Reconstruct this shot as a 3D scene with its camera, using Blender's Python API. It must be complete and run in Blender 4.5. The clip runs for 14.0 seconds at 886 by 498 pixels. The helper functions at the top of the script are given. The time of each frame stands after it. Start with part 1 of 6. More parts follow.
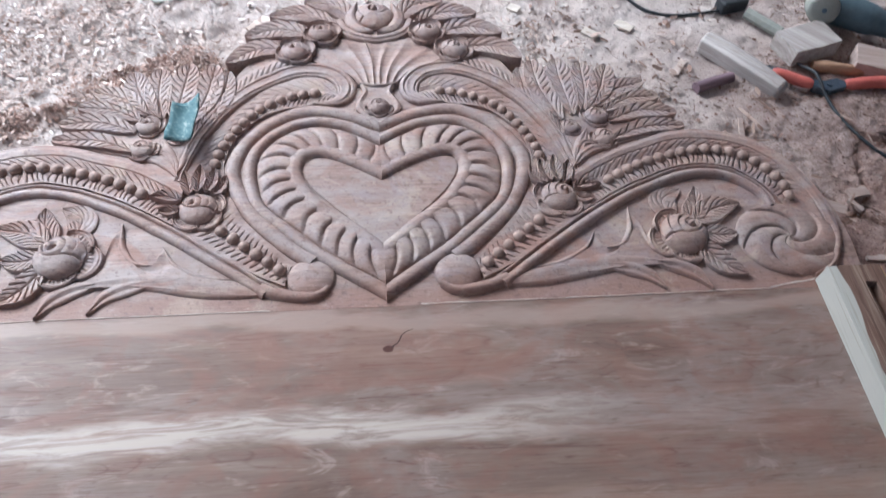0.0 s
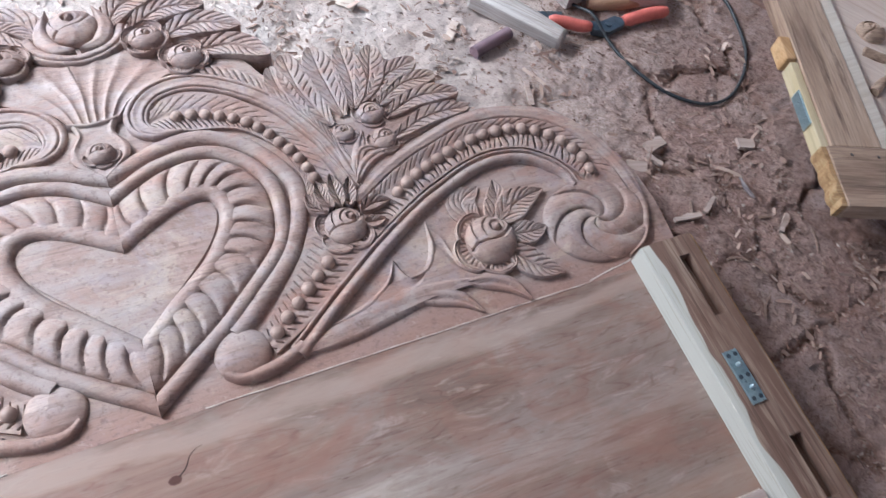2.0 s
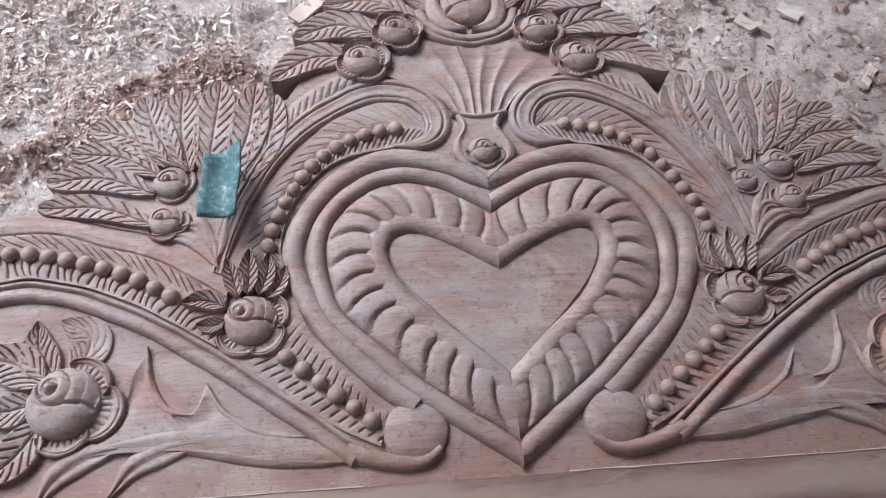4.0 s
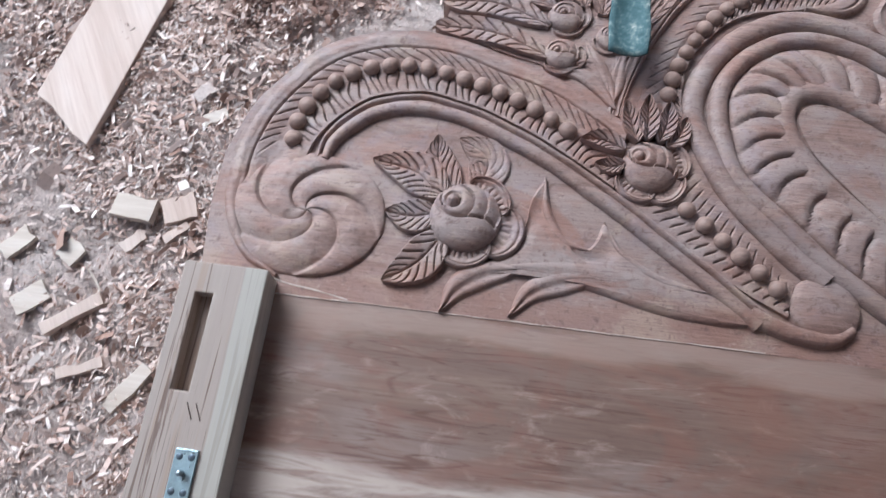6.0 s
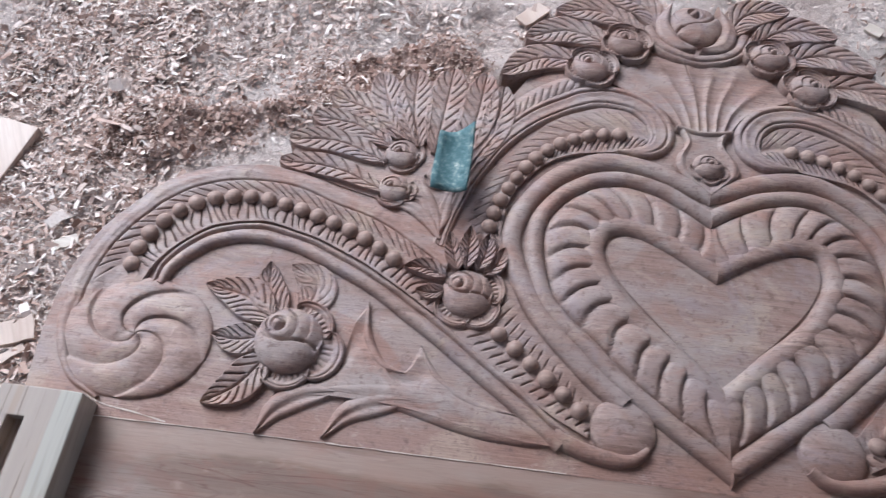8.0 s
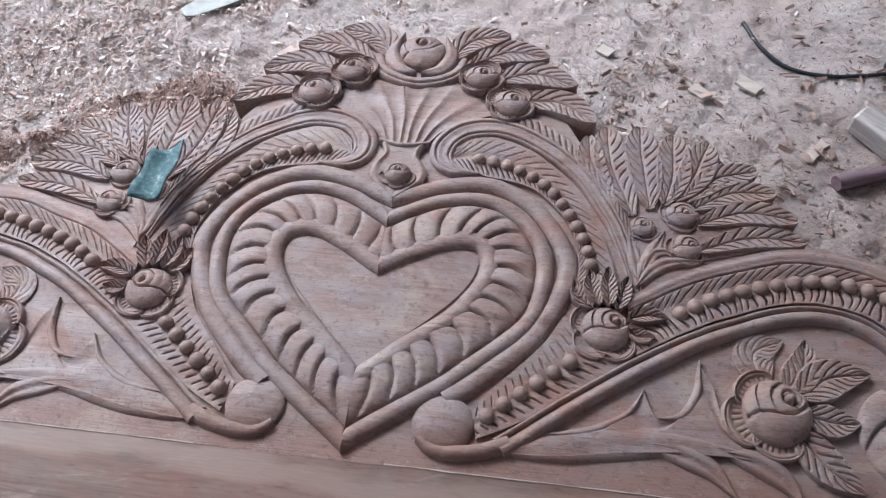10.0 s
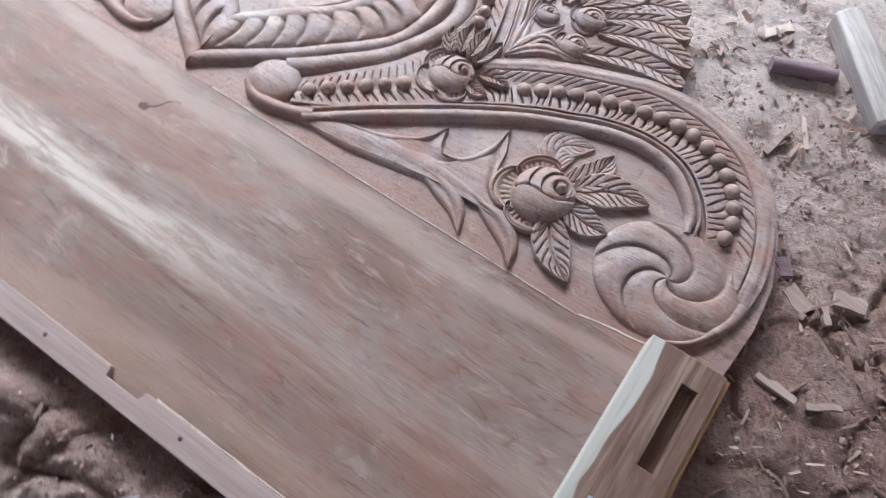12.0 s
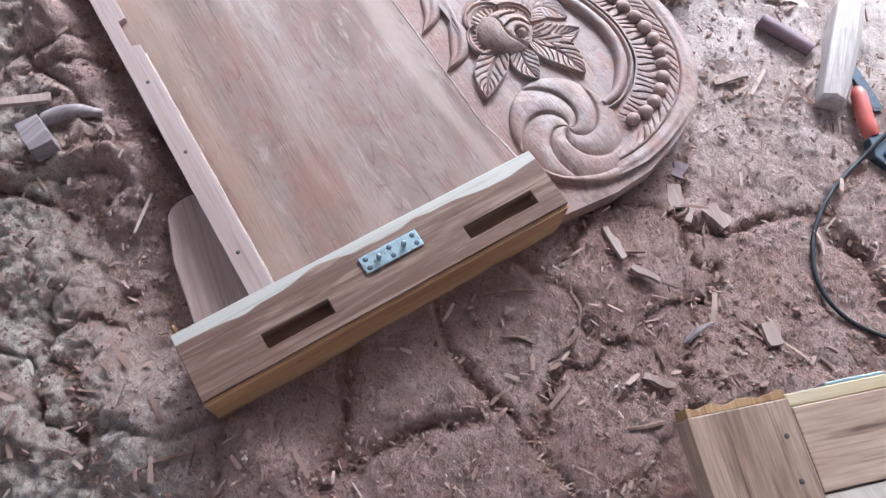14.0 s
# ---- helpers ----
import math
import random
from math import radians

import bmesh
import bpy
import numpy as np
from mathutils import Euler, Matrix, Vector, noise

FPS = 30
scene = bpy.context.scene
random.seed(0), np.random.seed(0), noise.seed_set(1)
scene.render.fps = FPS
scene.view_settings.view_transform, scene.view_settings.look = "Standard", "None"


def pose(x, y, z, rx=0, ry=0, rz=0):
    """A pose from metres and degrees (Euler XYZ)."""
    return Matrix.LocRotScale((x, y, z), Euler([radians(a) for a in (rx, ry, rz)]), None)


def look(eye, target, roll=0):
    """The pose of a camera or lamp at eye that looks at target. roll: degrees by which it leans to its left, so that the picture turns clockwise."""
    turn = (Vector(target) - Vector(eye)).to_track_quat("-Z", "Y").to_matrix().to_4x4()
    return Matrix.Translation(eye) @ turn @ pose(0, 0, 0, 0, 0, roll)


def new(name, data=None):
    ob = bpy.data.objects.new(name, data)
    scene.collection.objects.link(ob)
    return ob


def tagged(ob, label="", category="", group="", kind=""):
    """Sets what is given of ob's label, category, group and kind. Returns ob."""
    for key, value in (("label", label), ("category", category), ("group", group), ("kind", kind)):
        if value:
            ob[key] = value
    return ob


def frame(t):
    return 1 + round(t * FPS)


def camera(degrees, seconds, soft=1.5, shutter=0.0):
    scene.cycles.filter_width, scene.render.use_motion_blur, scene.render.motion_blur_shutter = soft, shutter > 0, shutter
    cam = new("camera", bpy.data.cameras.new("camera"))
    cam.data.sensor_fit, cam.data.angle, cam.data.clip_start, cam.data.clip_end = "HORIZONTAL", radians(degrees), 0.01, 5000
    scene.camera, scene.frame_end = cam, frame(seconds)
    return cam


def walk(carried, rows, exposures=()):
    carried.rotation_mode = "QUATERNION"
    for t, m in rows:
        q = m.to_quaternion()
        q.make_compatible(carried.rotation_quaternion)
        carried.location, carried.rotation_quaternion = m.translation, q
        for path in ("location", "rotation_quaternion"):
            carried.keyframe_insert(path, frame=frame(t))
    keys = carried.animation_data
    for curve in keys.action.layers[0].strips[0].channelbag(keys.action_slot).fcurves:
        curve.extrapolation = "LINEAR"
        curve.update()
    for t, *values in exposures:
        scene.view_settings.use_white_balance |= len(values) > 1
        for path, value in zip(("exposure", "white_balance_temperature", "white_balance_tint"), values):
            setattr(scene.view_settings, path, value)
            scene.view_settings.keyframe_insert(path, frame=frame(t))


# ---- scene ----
cam = camera(63.3, 14.0, soft=1.2, shutter=0.2)
PATH = [
    (0, (-0.006, -0.654, 1.183), (0.166, 0.488, -0.45), 4.8),
    (0.5, (-0.019, -0.612, 1.16), (0.268, 0.261, -0.616), 9.4),
    (1, (-0.03, -0.565, 1.128), (0.483, 0.226, -0.635), 15.0),
    (1.5, (0.064, -0.482, 1.139), (0.683, 0.278, -0.604), 17.8),
    (2, (0.137, -0.38, 1.142), (0.714, 0.456, -0.581), 14.4),
    (2.5, (0.1, -0.275, 1.144), (0.407, 0.67, -0.592), 5.8),
    (2.7, (0.059, -0.24, 1.127), (0.313, 0.733, -0.601), 5.4),
    (4.8, (-0.321, -0.143, 0.978), (-0.182, 0.648, -0.853), 7.4),
    (5, (-0.368, -0.161, 0.962), (-0.286, 0.618, -0.878), 4.1),
    (5.5, (-0.472, -0.179, 0.943), (-0.548, 0.581, -0.905), -4.0),
    (6, (-0.539, -0.236, 0.94), (-0.66, 0.447, -0.936), -2.7),
    (6.5, (-0.559, -0.297, 0.923), (-0.681, 0.294, -0.984), -1.2),
    (7, (-0.551, -0.282, 0.933), (-0.678, 0.377, -0.951), -1.4),
    (7.5, (-0.495, -0.238, 0.955), (-0.604, 0.578, -0.868), 0.5),
    (8, (-0.355, -0.220, 0.996), (-0.414, 0.755, -0.750), 3.6),
    (8.5, (-0.184, -0.210, 1.044), (-0.185, 0.786, -0.690), 5.7),
    (8.7, (-0.130, -0.212, 1.060), (-0.118, 0.824, -0.649), 5.3),
    (10.8, (0.424, -0.355, 0.999), (0.08, 0.731, -0.645), -4.9),
    (11, (0.481, -0.369, 0.993), (0.112, 0.69, -0.664), -3.6),
    (11.5, (0.612, -0.396, 1.007), (0.22, 0.56, -0.705), -0.2),
    (12, (0.733, -0.383, 0.983), (0.259, 0.331, -0.824), 1.3),
    (12.5, (0.901, -0.35, 0.984), (0.323, 0.166, -0.86), 3.6),
    (13, (0.973, -0.349, 0.996), (0.374, 0.158, -0.843), 8.0),
    (13.5, (1.069, -0.403, 1.012), (0.474, 0.119, -0.825), 10.0),
    (14, (1.16, -0.442, 1.038), (0.547, 0.077, -0.794), 9.4),
]
walk(cam, [(t, look(eye, target, roll)) for t, eye, target, roll in PATH],
     [(t, stops, warm, tint) for t, stops, warm, tint in (
         (0.0, 0.5, 5200, 4), (0.5, 0.74, 5200, 4), (1.0, 0.82, 5200, 4), (1.5, 0.98, 5200, 4), (2.0, 0.80, 5200, 4), (2.5, 0.30, 5300, 5), (5.0, 0.12, 5350, 6), (6.5, -0.13, 5350, 8),
         (8.5, 0.03, 5350, 8), (11.0, 0.36, 5250, 5), (11.5, 0.58, 5250, 4), (12.0, 0.9, 5250, 4), (12.5, 1.30, 5200, 5), (14.0, 1.42, 5200, 7))])


# ---- light: soft daylight from an open side, behind the crest and to its left ----
SUN_AZ, SUN_EL = 134.0, 42.0     # degrees; direction towards the light, counted from +x
world = bpy.data.worlds.new("world")
scene.world = world
world.use_nodes = True
wn = world.node_tree
sky = wn.nodes.new("ShaderNodeTexSky")
sky.sky_type, sky.sun_disc = "NISHITA", False
sky.sun_elevation, sky.sun_rotation = radians(SUN_EL), radians(90 - SUN_AZ)
sky.air_density, sky.dust_density, sky.ozone_density = 1.0, 6.0, 1.0
wn.links.new(sky.outputs[0], wn.nodes["Background"].inputs[0])
wn.nodes["Background"].inputs[1].default_value = 0.15
sun_data = bpy.data.lights.new("sun", "SUN")
sun_data.energy, sun_data.angle, sun_data.color = 4.6, radians(36), (1.0, 0.985, 0.97)
sun = new("sun", sun_data)
a, e = radians(SUN_AZ), radians(SUN_EL)
sun.matrix_world = look((4 * math.cos(a) * math.cos(e), 4 * math.sin(a) * math.cos(e), 4 * math.sin(e)), (0, 0, 0))

EAVE_U, EAVE_Z = 2.05, 2.12      # eave of the added shade roof: metres towards the light, and its height

Z0 = 0.10        # level of the carved ground of the crest
RELIEF = 0.80    # depth of the carving
GROUND = 0.055   # usual level of the earth


# ---- materials ----
class Nodes:
    """A small builder for node materials."""

    def __init__(self, name):
        self.m = bpy.data.materials.new(name)
        self.m.use_nodes = True
        self.t = self.m.node_tree
        self.bsdf = self.t.nodes["Principled BSDF"]
        self.pos = self.add("ShaderNodeNewGeometry").outputs["Position"]

    def add(self, kind, **props):
        n = self.t.nodes.new(kind)
        for k, v in props.items():
            setattr(n, k, v)
        return n

    def put(self, value, socket):
        if hasattr(value, "is_output"):
            self.t.links.new(value, socket)
        elif isinstance(value, (tuple, list)) and len(value) == 3 and socket.type == "RGBA":
            socket.default_value = (*value, 1)
        else:
            socket.default_value = value

    def scaled(self, vec, scale, loc=(0, 0, 0), turn=0.0):
        if turn:
            first = self.add("ShaderNodeMapping")
            self.put(vec, first.inputs[0])
            first.inputs[2].default_value = (0, 0, turn)
            vec = first.outputs[0]
        n = self.add("ShaderNodeMapping")
        self.put(vec, n.inputs[0])
        n.inputs[1].default_value, n.inputs[3].default_value = loc, scale
        return n.outputs[0]

    def noise(self, vec, scale=1.0, detail=4.0, rough=0.55, distort=0.0):
        n = self.add("ShaderNodeTexNoise")
        self.put(vec, n.inputs["Vector"])
        for k, v in (("Scale", scale), ("Detail", detail), ("Roughness", rough), ("Distortion", distort)):
            n.inputs[k].default_value = v
        return n.outputs["Fac"]

    def ramp(self, fac, stops):
        n = self.add("ShaderNodeValToRGB")
        el = n.color_ramp.elements
        while len(el) < len(stops):
            el.new(0.5)
        for q, (p, c) in zip(el, stops):
            q.position, q.color = p, (*c, 1) if len(c) == 3 else c
        self.put(fac, n.inputs[0])
        return n.outputs[0]

    def grey(self, fac, lo, hi, out=(0.0, 1.0)):
        n = self.add("ShaderNodeMapRange", interpolation_type="SMOOTHSTEP")
        for i, v in enumerate((fac, lo, hi, *out)):
            self.put(v, n.inputs[i])
        return n.outputs[0]

    def math(self, op, x, y=0.0):
        n = self.add("ShaderNodeMath", operation=op)
        self.put(x, n.inputs[0])
        self.put(y, n.inputs[1])
        return n.outputs[0]

    def mix(self, fac, x, y, blend="MIX"):
        n = self.add("ShaderNodeMix", data_type="RGBA", blend_type=blend)
        self.put(fac, n.inputs[0])
        self.put(x, n.inputs[6])
        self.put(y, n.inputs[7])
        return n.outputs[2]

    def axes(self):
        n = self.add("ShaderNodeSeparateXYZ")
        self.put(self.pos, n.inputs[0])
        return n.outputs

    def finish(self, colour, rough=0.6, height=None, bump=0.3, dist=0.002, metal=0.0, spec=0.4):
        self.put(colour, self.bsdf.inputs["Base Color"])
        self.put(rough, self.bsdf.inputs["Roughness"])
        self.bsdf.inputs["Metallic"].default_value = metal
        self.bsdf.inputs["Specular IOR Level"].default_value = spec
        if height is not None:
            b = self.add("ShaderNodeBump")
            b.inputs["Strength"].default_value, b.inputs["Distance"].default_value = bump, dist
            self.put(height, b.inputs["Height"])
            self.put(b.outputs[0], self.bsdf.inputs["Normal"])
        return self.m


def wood(name, dark, mid, pale, turn=0.0, coarse=26.0, fine=260.0, rough=0.55, bump=0.35, tint=None, extra=None, blotch=5.0, marks=0.3, streak=0.5, spec=0.4):
    """Planed or carved timber with its grain along x, turned by some radians."""
    n = Nodes(name)
    along = n.scaled(n.pos, (2.2, coarse, coarse), turn=turn)
    grain = n.noise(along, 1.0, 6, 0.6, 0.8)
    fibre = n.noise(n.scaled(n.pos, (14, fine, fine), turn=turn), 1.0, 3, 0.6)
    col = n.ramp(grain, [(0.28, dark), (0.5, mid), (0.72, pale)])
    col = n.mix(n.grey(fibre, 0.35, 0.75, (0.0, 0.45)), col, dark)
    lines = n.noise(n.scaled(n.pos, (3.5, coarse * 5, coarse * 5), turn=turn), 1.0, 4, 0.65, 0.6)
    col = n.mix(n.grey(lines, 0.5, 0.72, (0.0, streak)), col, tuple(c * 0.72 for c in dark))
    col = n.mix(n.grey(lines, 0.42, 0.25, (0.0, 0.4)), col, pale)
    if tint:
        spot = n.noise(n.scaled(n.pos, (blotch, blotch * 2.2, blotch), turn=turn), 1.0, 4, 0.6, 1.2)
        col = n.mix(n.grey(spot, 0.42, 0.68, (0.0, 0.75)), col, tint)
    if extra:
        col = extra(n, col)
    rub = n.noise(n.scaled(n.pos, (9, 30, 30), turn=turn), 1.0, 3)
    tool = n.noise(n.pos, 70.0, 3, 0.6, 0.5)
    relief = n.math("ADD", n.math("MULTIPLY", fibre, 0.5), n.math("MULTIPLY", tool, marks))
    return n.finish(col, n.grey(rub, 0.3, 0.7, (rough - 0.08, rough + 0.12)), relief, bump, 0.0016, 0.0, spec)


def panel_marks(n, col):
    """Sapwood streaks, darker heart figure and one knot in the wide plank."""
    x, y, _ = n.axes()
    wave = n.noise(n.scaled(n.pos, (2.5, 9, 1)), 1.0, 5, 0.6)
    shift = n.math("MULTIPLY", n.math("SUBTRACT", wave, 0.5), 0.11)
    yy = n.math("ADD", y, shift)

    def streak(mid, half, soft):
        d = n.math("ABSOLUTE", n.math("SUBTRACT", yy, mid))
        return n.grey(d, half + soft, half)

    figure = n.noise(n.scaled(n.pos, (5.0, 13, 1)), 1.0, 6, 0.66, 2.5)
    col = n.mix(n.grey(figure, 0.5, 0.62, (0.0, 0.5)), col, (0.205, 0.118, 0.093))
    bloom_ = n.noise(n.scaled(n.pos, (6.0, 20, 1), (5, 2, 0)), 1.0, 6, 0.68, 2.0)
    col = n.mix(n.grey(bloom_, 0.54, 0.68, (0.0, 0.55)), col, (0.36, 0.28, 0.245))
    pore = n.noise(n.scaled(n.pos, (30, 210, 1)), 1.0, 3, 0.6)
    col = n.mix(n.grey(pore, 0.60, 0.74, (0.0, 0.7)), col, (0.11, 0.06, 0.045))
    rings = n.noise(n.scaled(n.pos, (1.1, 9.0, 1), (3, 5, 0)), 1.0, 3, 0.5, 0.5)
    contour = n.math("ABSOLUTE", n.math("SUBTRACT", n.math("FRACT", n.math("MULTIPLY", rings, 26.0)), 0.5))
    col = n.mix(n.math("MULTIPLY", n.grey(contour, 0.40, 0.49), n.grey(figure, 0.38, 0.60, (0.06, 0.5))), col, (0.125, 0.068, 0.05))
    vein = n.noise(n.scaled(n.pos, (2.0, 40, 1), (1, 7, 0)), 1.0, 2, 0.5, 0.9)
    line = n.grey(n.math("ABSOLUTE", n.math("SUBTRACT", vein, 0.5)), 0.016, 0.004)
    col = n.mix(n.math("MULTIPLY", line, n.grey(figure, 0.36, 0.58, (0.05, 0.55))), col, (0.11, 0.056, 0.04))
    patch = n.noise(n.scaled(n.pos, (9, 13, 1), (2, 9, 0)), 1.0, 4, 0.6, 1.0)
    col = n.mix(n.grey(patch, 0.50, 0.64, (0.0, 0.42)), col, (0.225, 0.118, 0.088))
    ruddy = n.noise(n.scaled(n.pos, (2.2, 5.5, 1), (7, 3, 0)), 1.0, 5, 0.65, 1.4)
    col = n.mix(n.grey(ruddy, 0.50, 0.64, (0.0, 0.40)), col, (0.235, 0.118, 0.086))
    worn = n.grey(n.noise(n.scaled(n.pos, (7, 60, 1)), 1.0, 5, 0.7, 1.0), 0.36, 0.58, (0.3, 1.0))
    col = n.mix(n.math("MULTIPLY", n.math("MULTIPLY", worn, streak(-0.232, 0.013, 0.028)), n.grey(x, 0.42, 0.05, (0.25, 0.95))), col, (0.47, 0.40, 0.35))
    col = n.mix(n.math("MULTIPLY", streak(-0.035, 0.006, 0.02), 0.55), col, (0.36, 0.27, 0.225))
    col = n.mix(n.math("MULTIPLY", streak(-0.38, 0.01, 0.03), 0.4), col, (0.36, 0.25, 0.19))
    d = n.add("ShaderNodeVectorMath", operation="DISTANCE")
    n.put(n.scaled(n.pos, (1.0, 1.45, 0.0)), d.inputs[0])
    d.inputs[1].default_value = (0.0, -0.1395, 0.0)
    ring = n.math("ADD", d.outputs["Value"], n.math("MULTIPLY", n.math("SUBTRACT", n.noise(n.pos, 160.0, 2), 0.5), 0.004))
    col = n.mix(n.grey(ring, 0.0105, 0.0075), col, (0.075, 0.03, 0.022))
    return col


def sap_edge(n, col):
    """Pale sapwood along the inner edge of a post."""
    x, y, _ = n.axes()
    w = n.noise(n.scaled(n.pos, (6, 7, 1)), 1.0, 2)
    d = n.math("ADD", n.math("ABSOLUTE", x), n.math("MULTIPLY", n.math("SUBTRACT", w, 0.5), n.grey(x, -0.1, 0.1, (0.004, 0.042))))
    col = n.mix(n.grey(x, 0.1, -0.1, (0.0, 0.65)), col, (0.42, 0.38, 0.345))
    rosy = n.noise(n.scaled(n.pos, (40, 5, 5)), 1.0, 4, 0.6, 1.0)
    col = n.mix(n.math("MULTIPLY", n.grey(x, -0.1, 0.1), n.grey(rosy, 0.35, 0.6, (0.5, 0.95))), col, (0.145, 0.086, 0.064))
    light = n.noise(n.scaled(n.pos, (55, 2.5, 20), (4, 0, 0)), 1.0, 4, 0.65, 1.2)
    col = n.mix(n.grey(light, 0.5, 0.66, (0.0, 0.6)), col, (0.33, 0.245, 0.19))
    vein = n.noise(n.scaled(n.pos, (95, 3.0, 60)), 1.0, 4, 0.6, 1.5)
    col = n.mix(n.grey(vein, 0.54, 0.64, (0.0, 0.7)), col, (0.11, 0.066, 0.05))
    d = n.math("ADD", d, n.grey(x, 0.1, -0.1, (0.0, -0.011)))
    return n.mix(n.grey(d, 0.806, 0.803), col, n.mix(n.grey(vein, 0.5, 0.64, (0.0, 0.5)), (0.43, 0.41, 0.365), (0.30, 0.27, 0.225)))


def patina(n, col):
    """Grey, pink and dark handling marks on the carving."""
    a = n.noise(n.scaled(n.pos, (7, 11, 7), (3, 1, 0)), 1.0, 5, 0.65, 1.5)
    b = n.noise(n.scaled(n.pos, (5, 9, 5), (8, 4, 0)), 1.0, 5, 0.65, 1.2)
    c = n.noise(n.pos, 95.0, 4, 0.7)
    col = n.mix(n.grey(a, 0.5, 0.62, (0.0, 0.45)), col, (0.33, 0.280, 0.258))
    col = n.mix(n.grey(b, 0.51, 0.65, (0.0, 0.65)), col, (0.275, 0.15, 0.115))
    p = n.noise(n.scaled(n.pos, (8, 8, 8), (6, 3, 2)), 1.0, 5, 0.65, 1.5)
    col = n.mix(n.grey(p, 0.52, 0.64, (0.0, 0.45)), col, (0.255, 0.205, 0.215))
    y = n.math("ADD", n.axes()[1], n.math("MULTIPLY", n.math("SUBTRACT", b, 0.5), 0.16))
    col = n.mix(n.grey(y, 0.045, 0.005, (0.0, 0.65)), col, (0.25, 0.135, 0.10))
    d = n.noise(n.scaled(n.pos, (9, 12, 9), (1, 6, 0)), 1.0, 5, 0.65, 1.0)
    col = n.mix(n.grey(d, 0.53, 0.66, (0.0, 0.38)), col, (0.42, 0.33, 0.255))
    col = n.mix(n.grey(c, 0.54, 0.70, (0.0, 0.7)), col, (0.14, 0.086, 0.072))
    pore = n.noise(n.scaled(n.pos, (45, 420, 300)), 1.0, 3, 0.65, 0.4)
    col = n.mix(n.grey(pore, 0.56, 0.70, (0.0, 0.55)), col, (0.12, 0.07, 0.058))
    scuff = n.noise(n.scaled(n.pos, (40, 70, 60), (4, 4, 0)), 1.0, 4, 0.7, 1.0)
    return n.mix(n.grey(scuff, 0.58, 0.72, (0.0, 0.35)), col, (0.46, 0.375, 0.325))


CARVED = wood("carved_hardwood", (0.182, 0.112, 0.091), (0.284, 0.190, 0.159), (0.382, 0.276, 0.234), coarse=22, fine=330, rough=0.6, tint=(0.290, 0.236, 0.222), bump=0.9, extra=patina, marks=1.0, streak=0.6)
BEAD = wood("bead_wood", (0.20, 0.130, 0.104), (0.30, 0.208, 0.172), (0.39, 0.285, 0.236), coarse=18, rough=0.6, bump=0.5)
PANEL = wood("planed_hardwood", (0.138, 0.088, 0.069), (0.204, 0.141, 0.113), (0.270, 0.203, 0.166), coarse=16, rough=0.5, tint=(0.25, 0.195, 0.172), extra=panel_marks, blotch=3.0, streak=0.22, spec=0.28)
POST = wood("post_hardwood", (0.167, 0.106, 0.079), (0.248, 0.170, 0.131), (0.322, 0.242, 0.192), turn=radians(90), coarse=34, rough=0.68, extra=sap_edge, spec=0.2)
RAIL = wood("pinkish_batten", (0.264, 0.188, 0.168), (0.344, 0.260, 0.236), (0.400, 0.320, 0.296), coarse=40, rough=0.55)
TEAK = wood("pale_teak", (0.13, 0.075, 0.052), (0.37, 0.262, 0.190), (0.48, 0.365, 0.280), turn=radians(20), coarse=11, rough=0.5, streak=0.95)
TEAK_X = wood("pale_teak_across", (0.13, 0.075, 0.052), (0.37, 0.262, 0.190), (0.48, 0.365, 0.280), turn=radians(-70), coarse=11, rough=0.5, streak=0.95)
AMBER = wood("amber_sapwood", (0.27, 0.14, 0.06), (0.46, 0.275, 0.13), (0.56, 0.39, 0.215), turn=radians(90), coarse=30, rough=0.6)
OFFCUT = wood("raw_offcut", (0.42, 0.32, 0.265), (0.53, 0.43, 0.37), (0.62, 0.53, 0.47), turn=radians(60), coarse=22, rough=0.7, streak=0.3)
BILLET = wood("grey_billet", (0.25, 0.212, 0.190), (0.41, 0.362, 0.335), (0.55, 0.505, 0.478), turn=radians(50), coarse=40, rough=0.75)
PALE = wood("pale_chip_wood", (0.42, 0.35, 0.29), (0.54, 0.475, 0.41), (0.60, 0.55, 0.49), coarse=60, rough=0.75, streak=0.2)
DUSTY = wood("dusty_offcut", (0.27, 0.195, 0.165), (0.38, 0.295, 0.26), (0.46, 0.375, 0.335), turn=radians(15), coarse=50, rough=0.85, spec=0.15)
GREYED = wood("weathered_block_wood", (0.16, 0.125, 0.125), (0.27, 0.225, 0.225), (0.36, 0.31, 0.31), turn=radians(70), coarse=60, rough=0.7)
PURPLE = wood("purple_heartwood", (0.11, 0.07, 0.085), (0.19, 0.125, 0.145), (0.27, 0.19, 0.21), turn=radians(-20), coarse=60, rough=0.6)
SPLINT = wood("dull_splinter_wood", (0.13, 0.083, 0.066), (0.225, 0.150, 0.120), (0.32, 0.23, 0.19), turn=radians(30), coarse=70, rough=0.9, spec=0.1)
PROP = wood("dark_prop_wood", (0.22, 0.15, 0.13), (0.34, 0.25, 0.22), (0.42, 0.325, 0.29), turn=radians(10), coarse=26, rough=0.7)


def plain(name, colour, rough=0.5, metal=0.0, grain=40.0, vary=0.25, bump=0.15):
    n = Nodes(name)
    f = n.noise(n.pos, grain, 5, 0.6)
    col = n.mix(n.grey(f, 0.3, 0.7, (0.0, vary)), colour, tuple(c * 0.45 for c in colour))
    return n.finish(col, n.grey(f, 0.3, 0.7, (rough - 0.1, rough + 0.12)), f, bump, 0.001, metal)


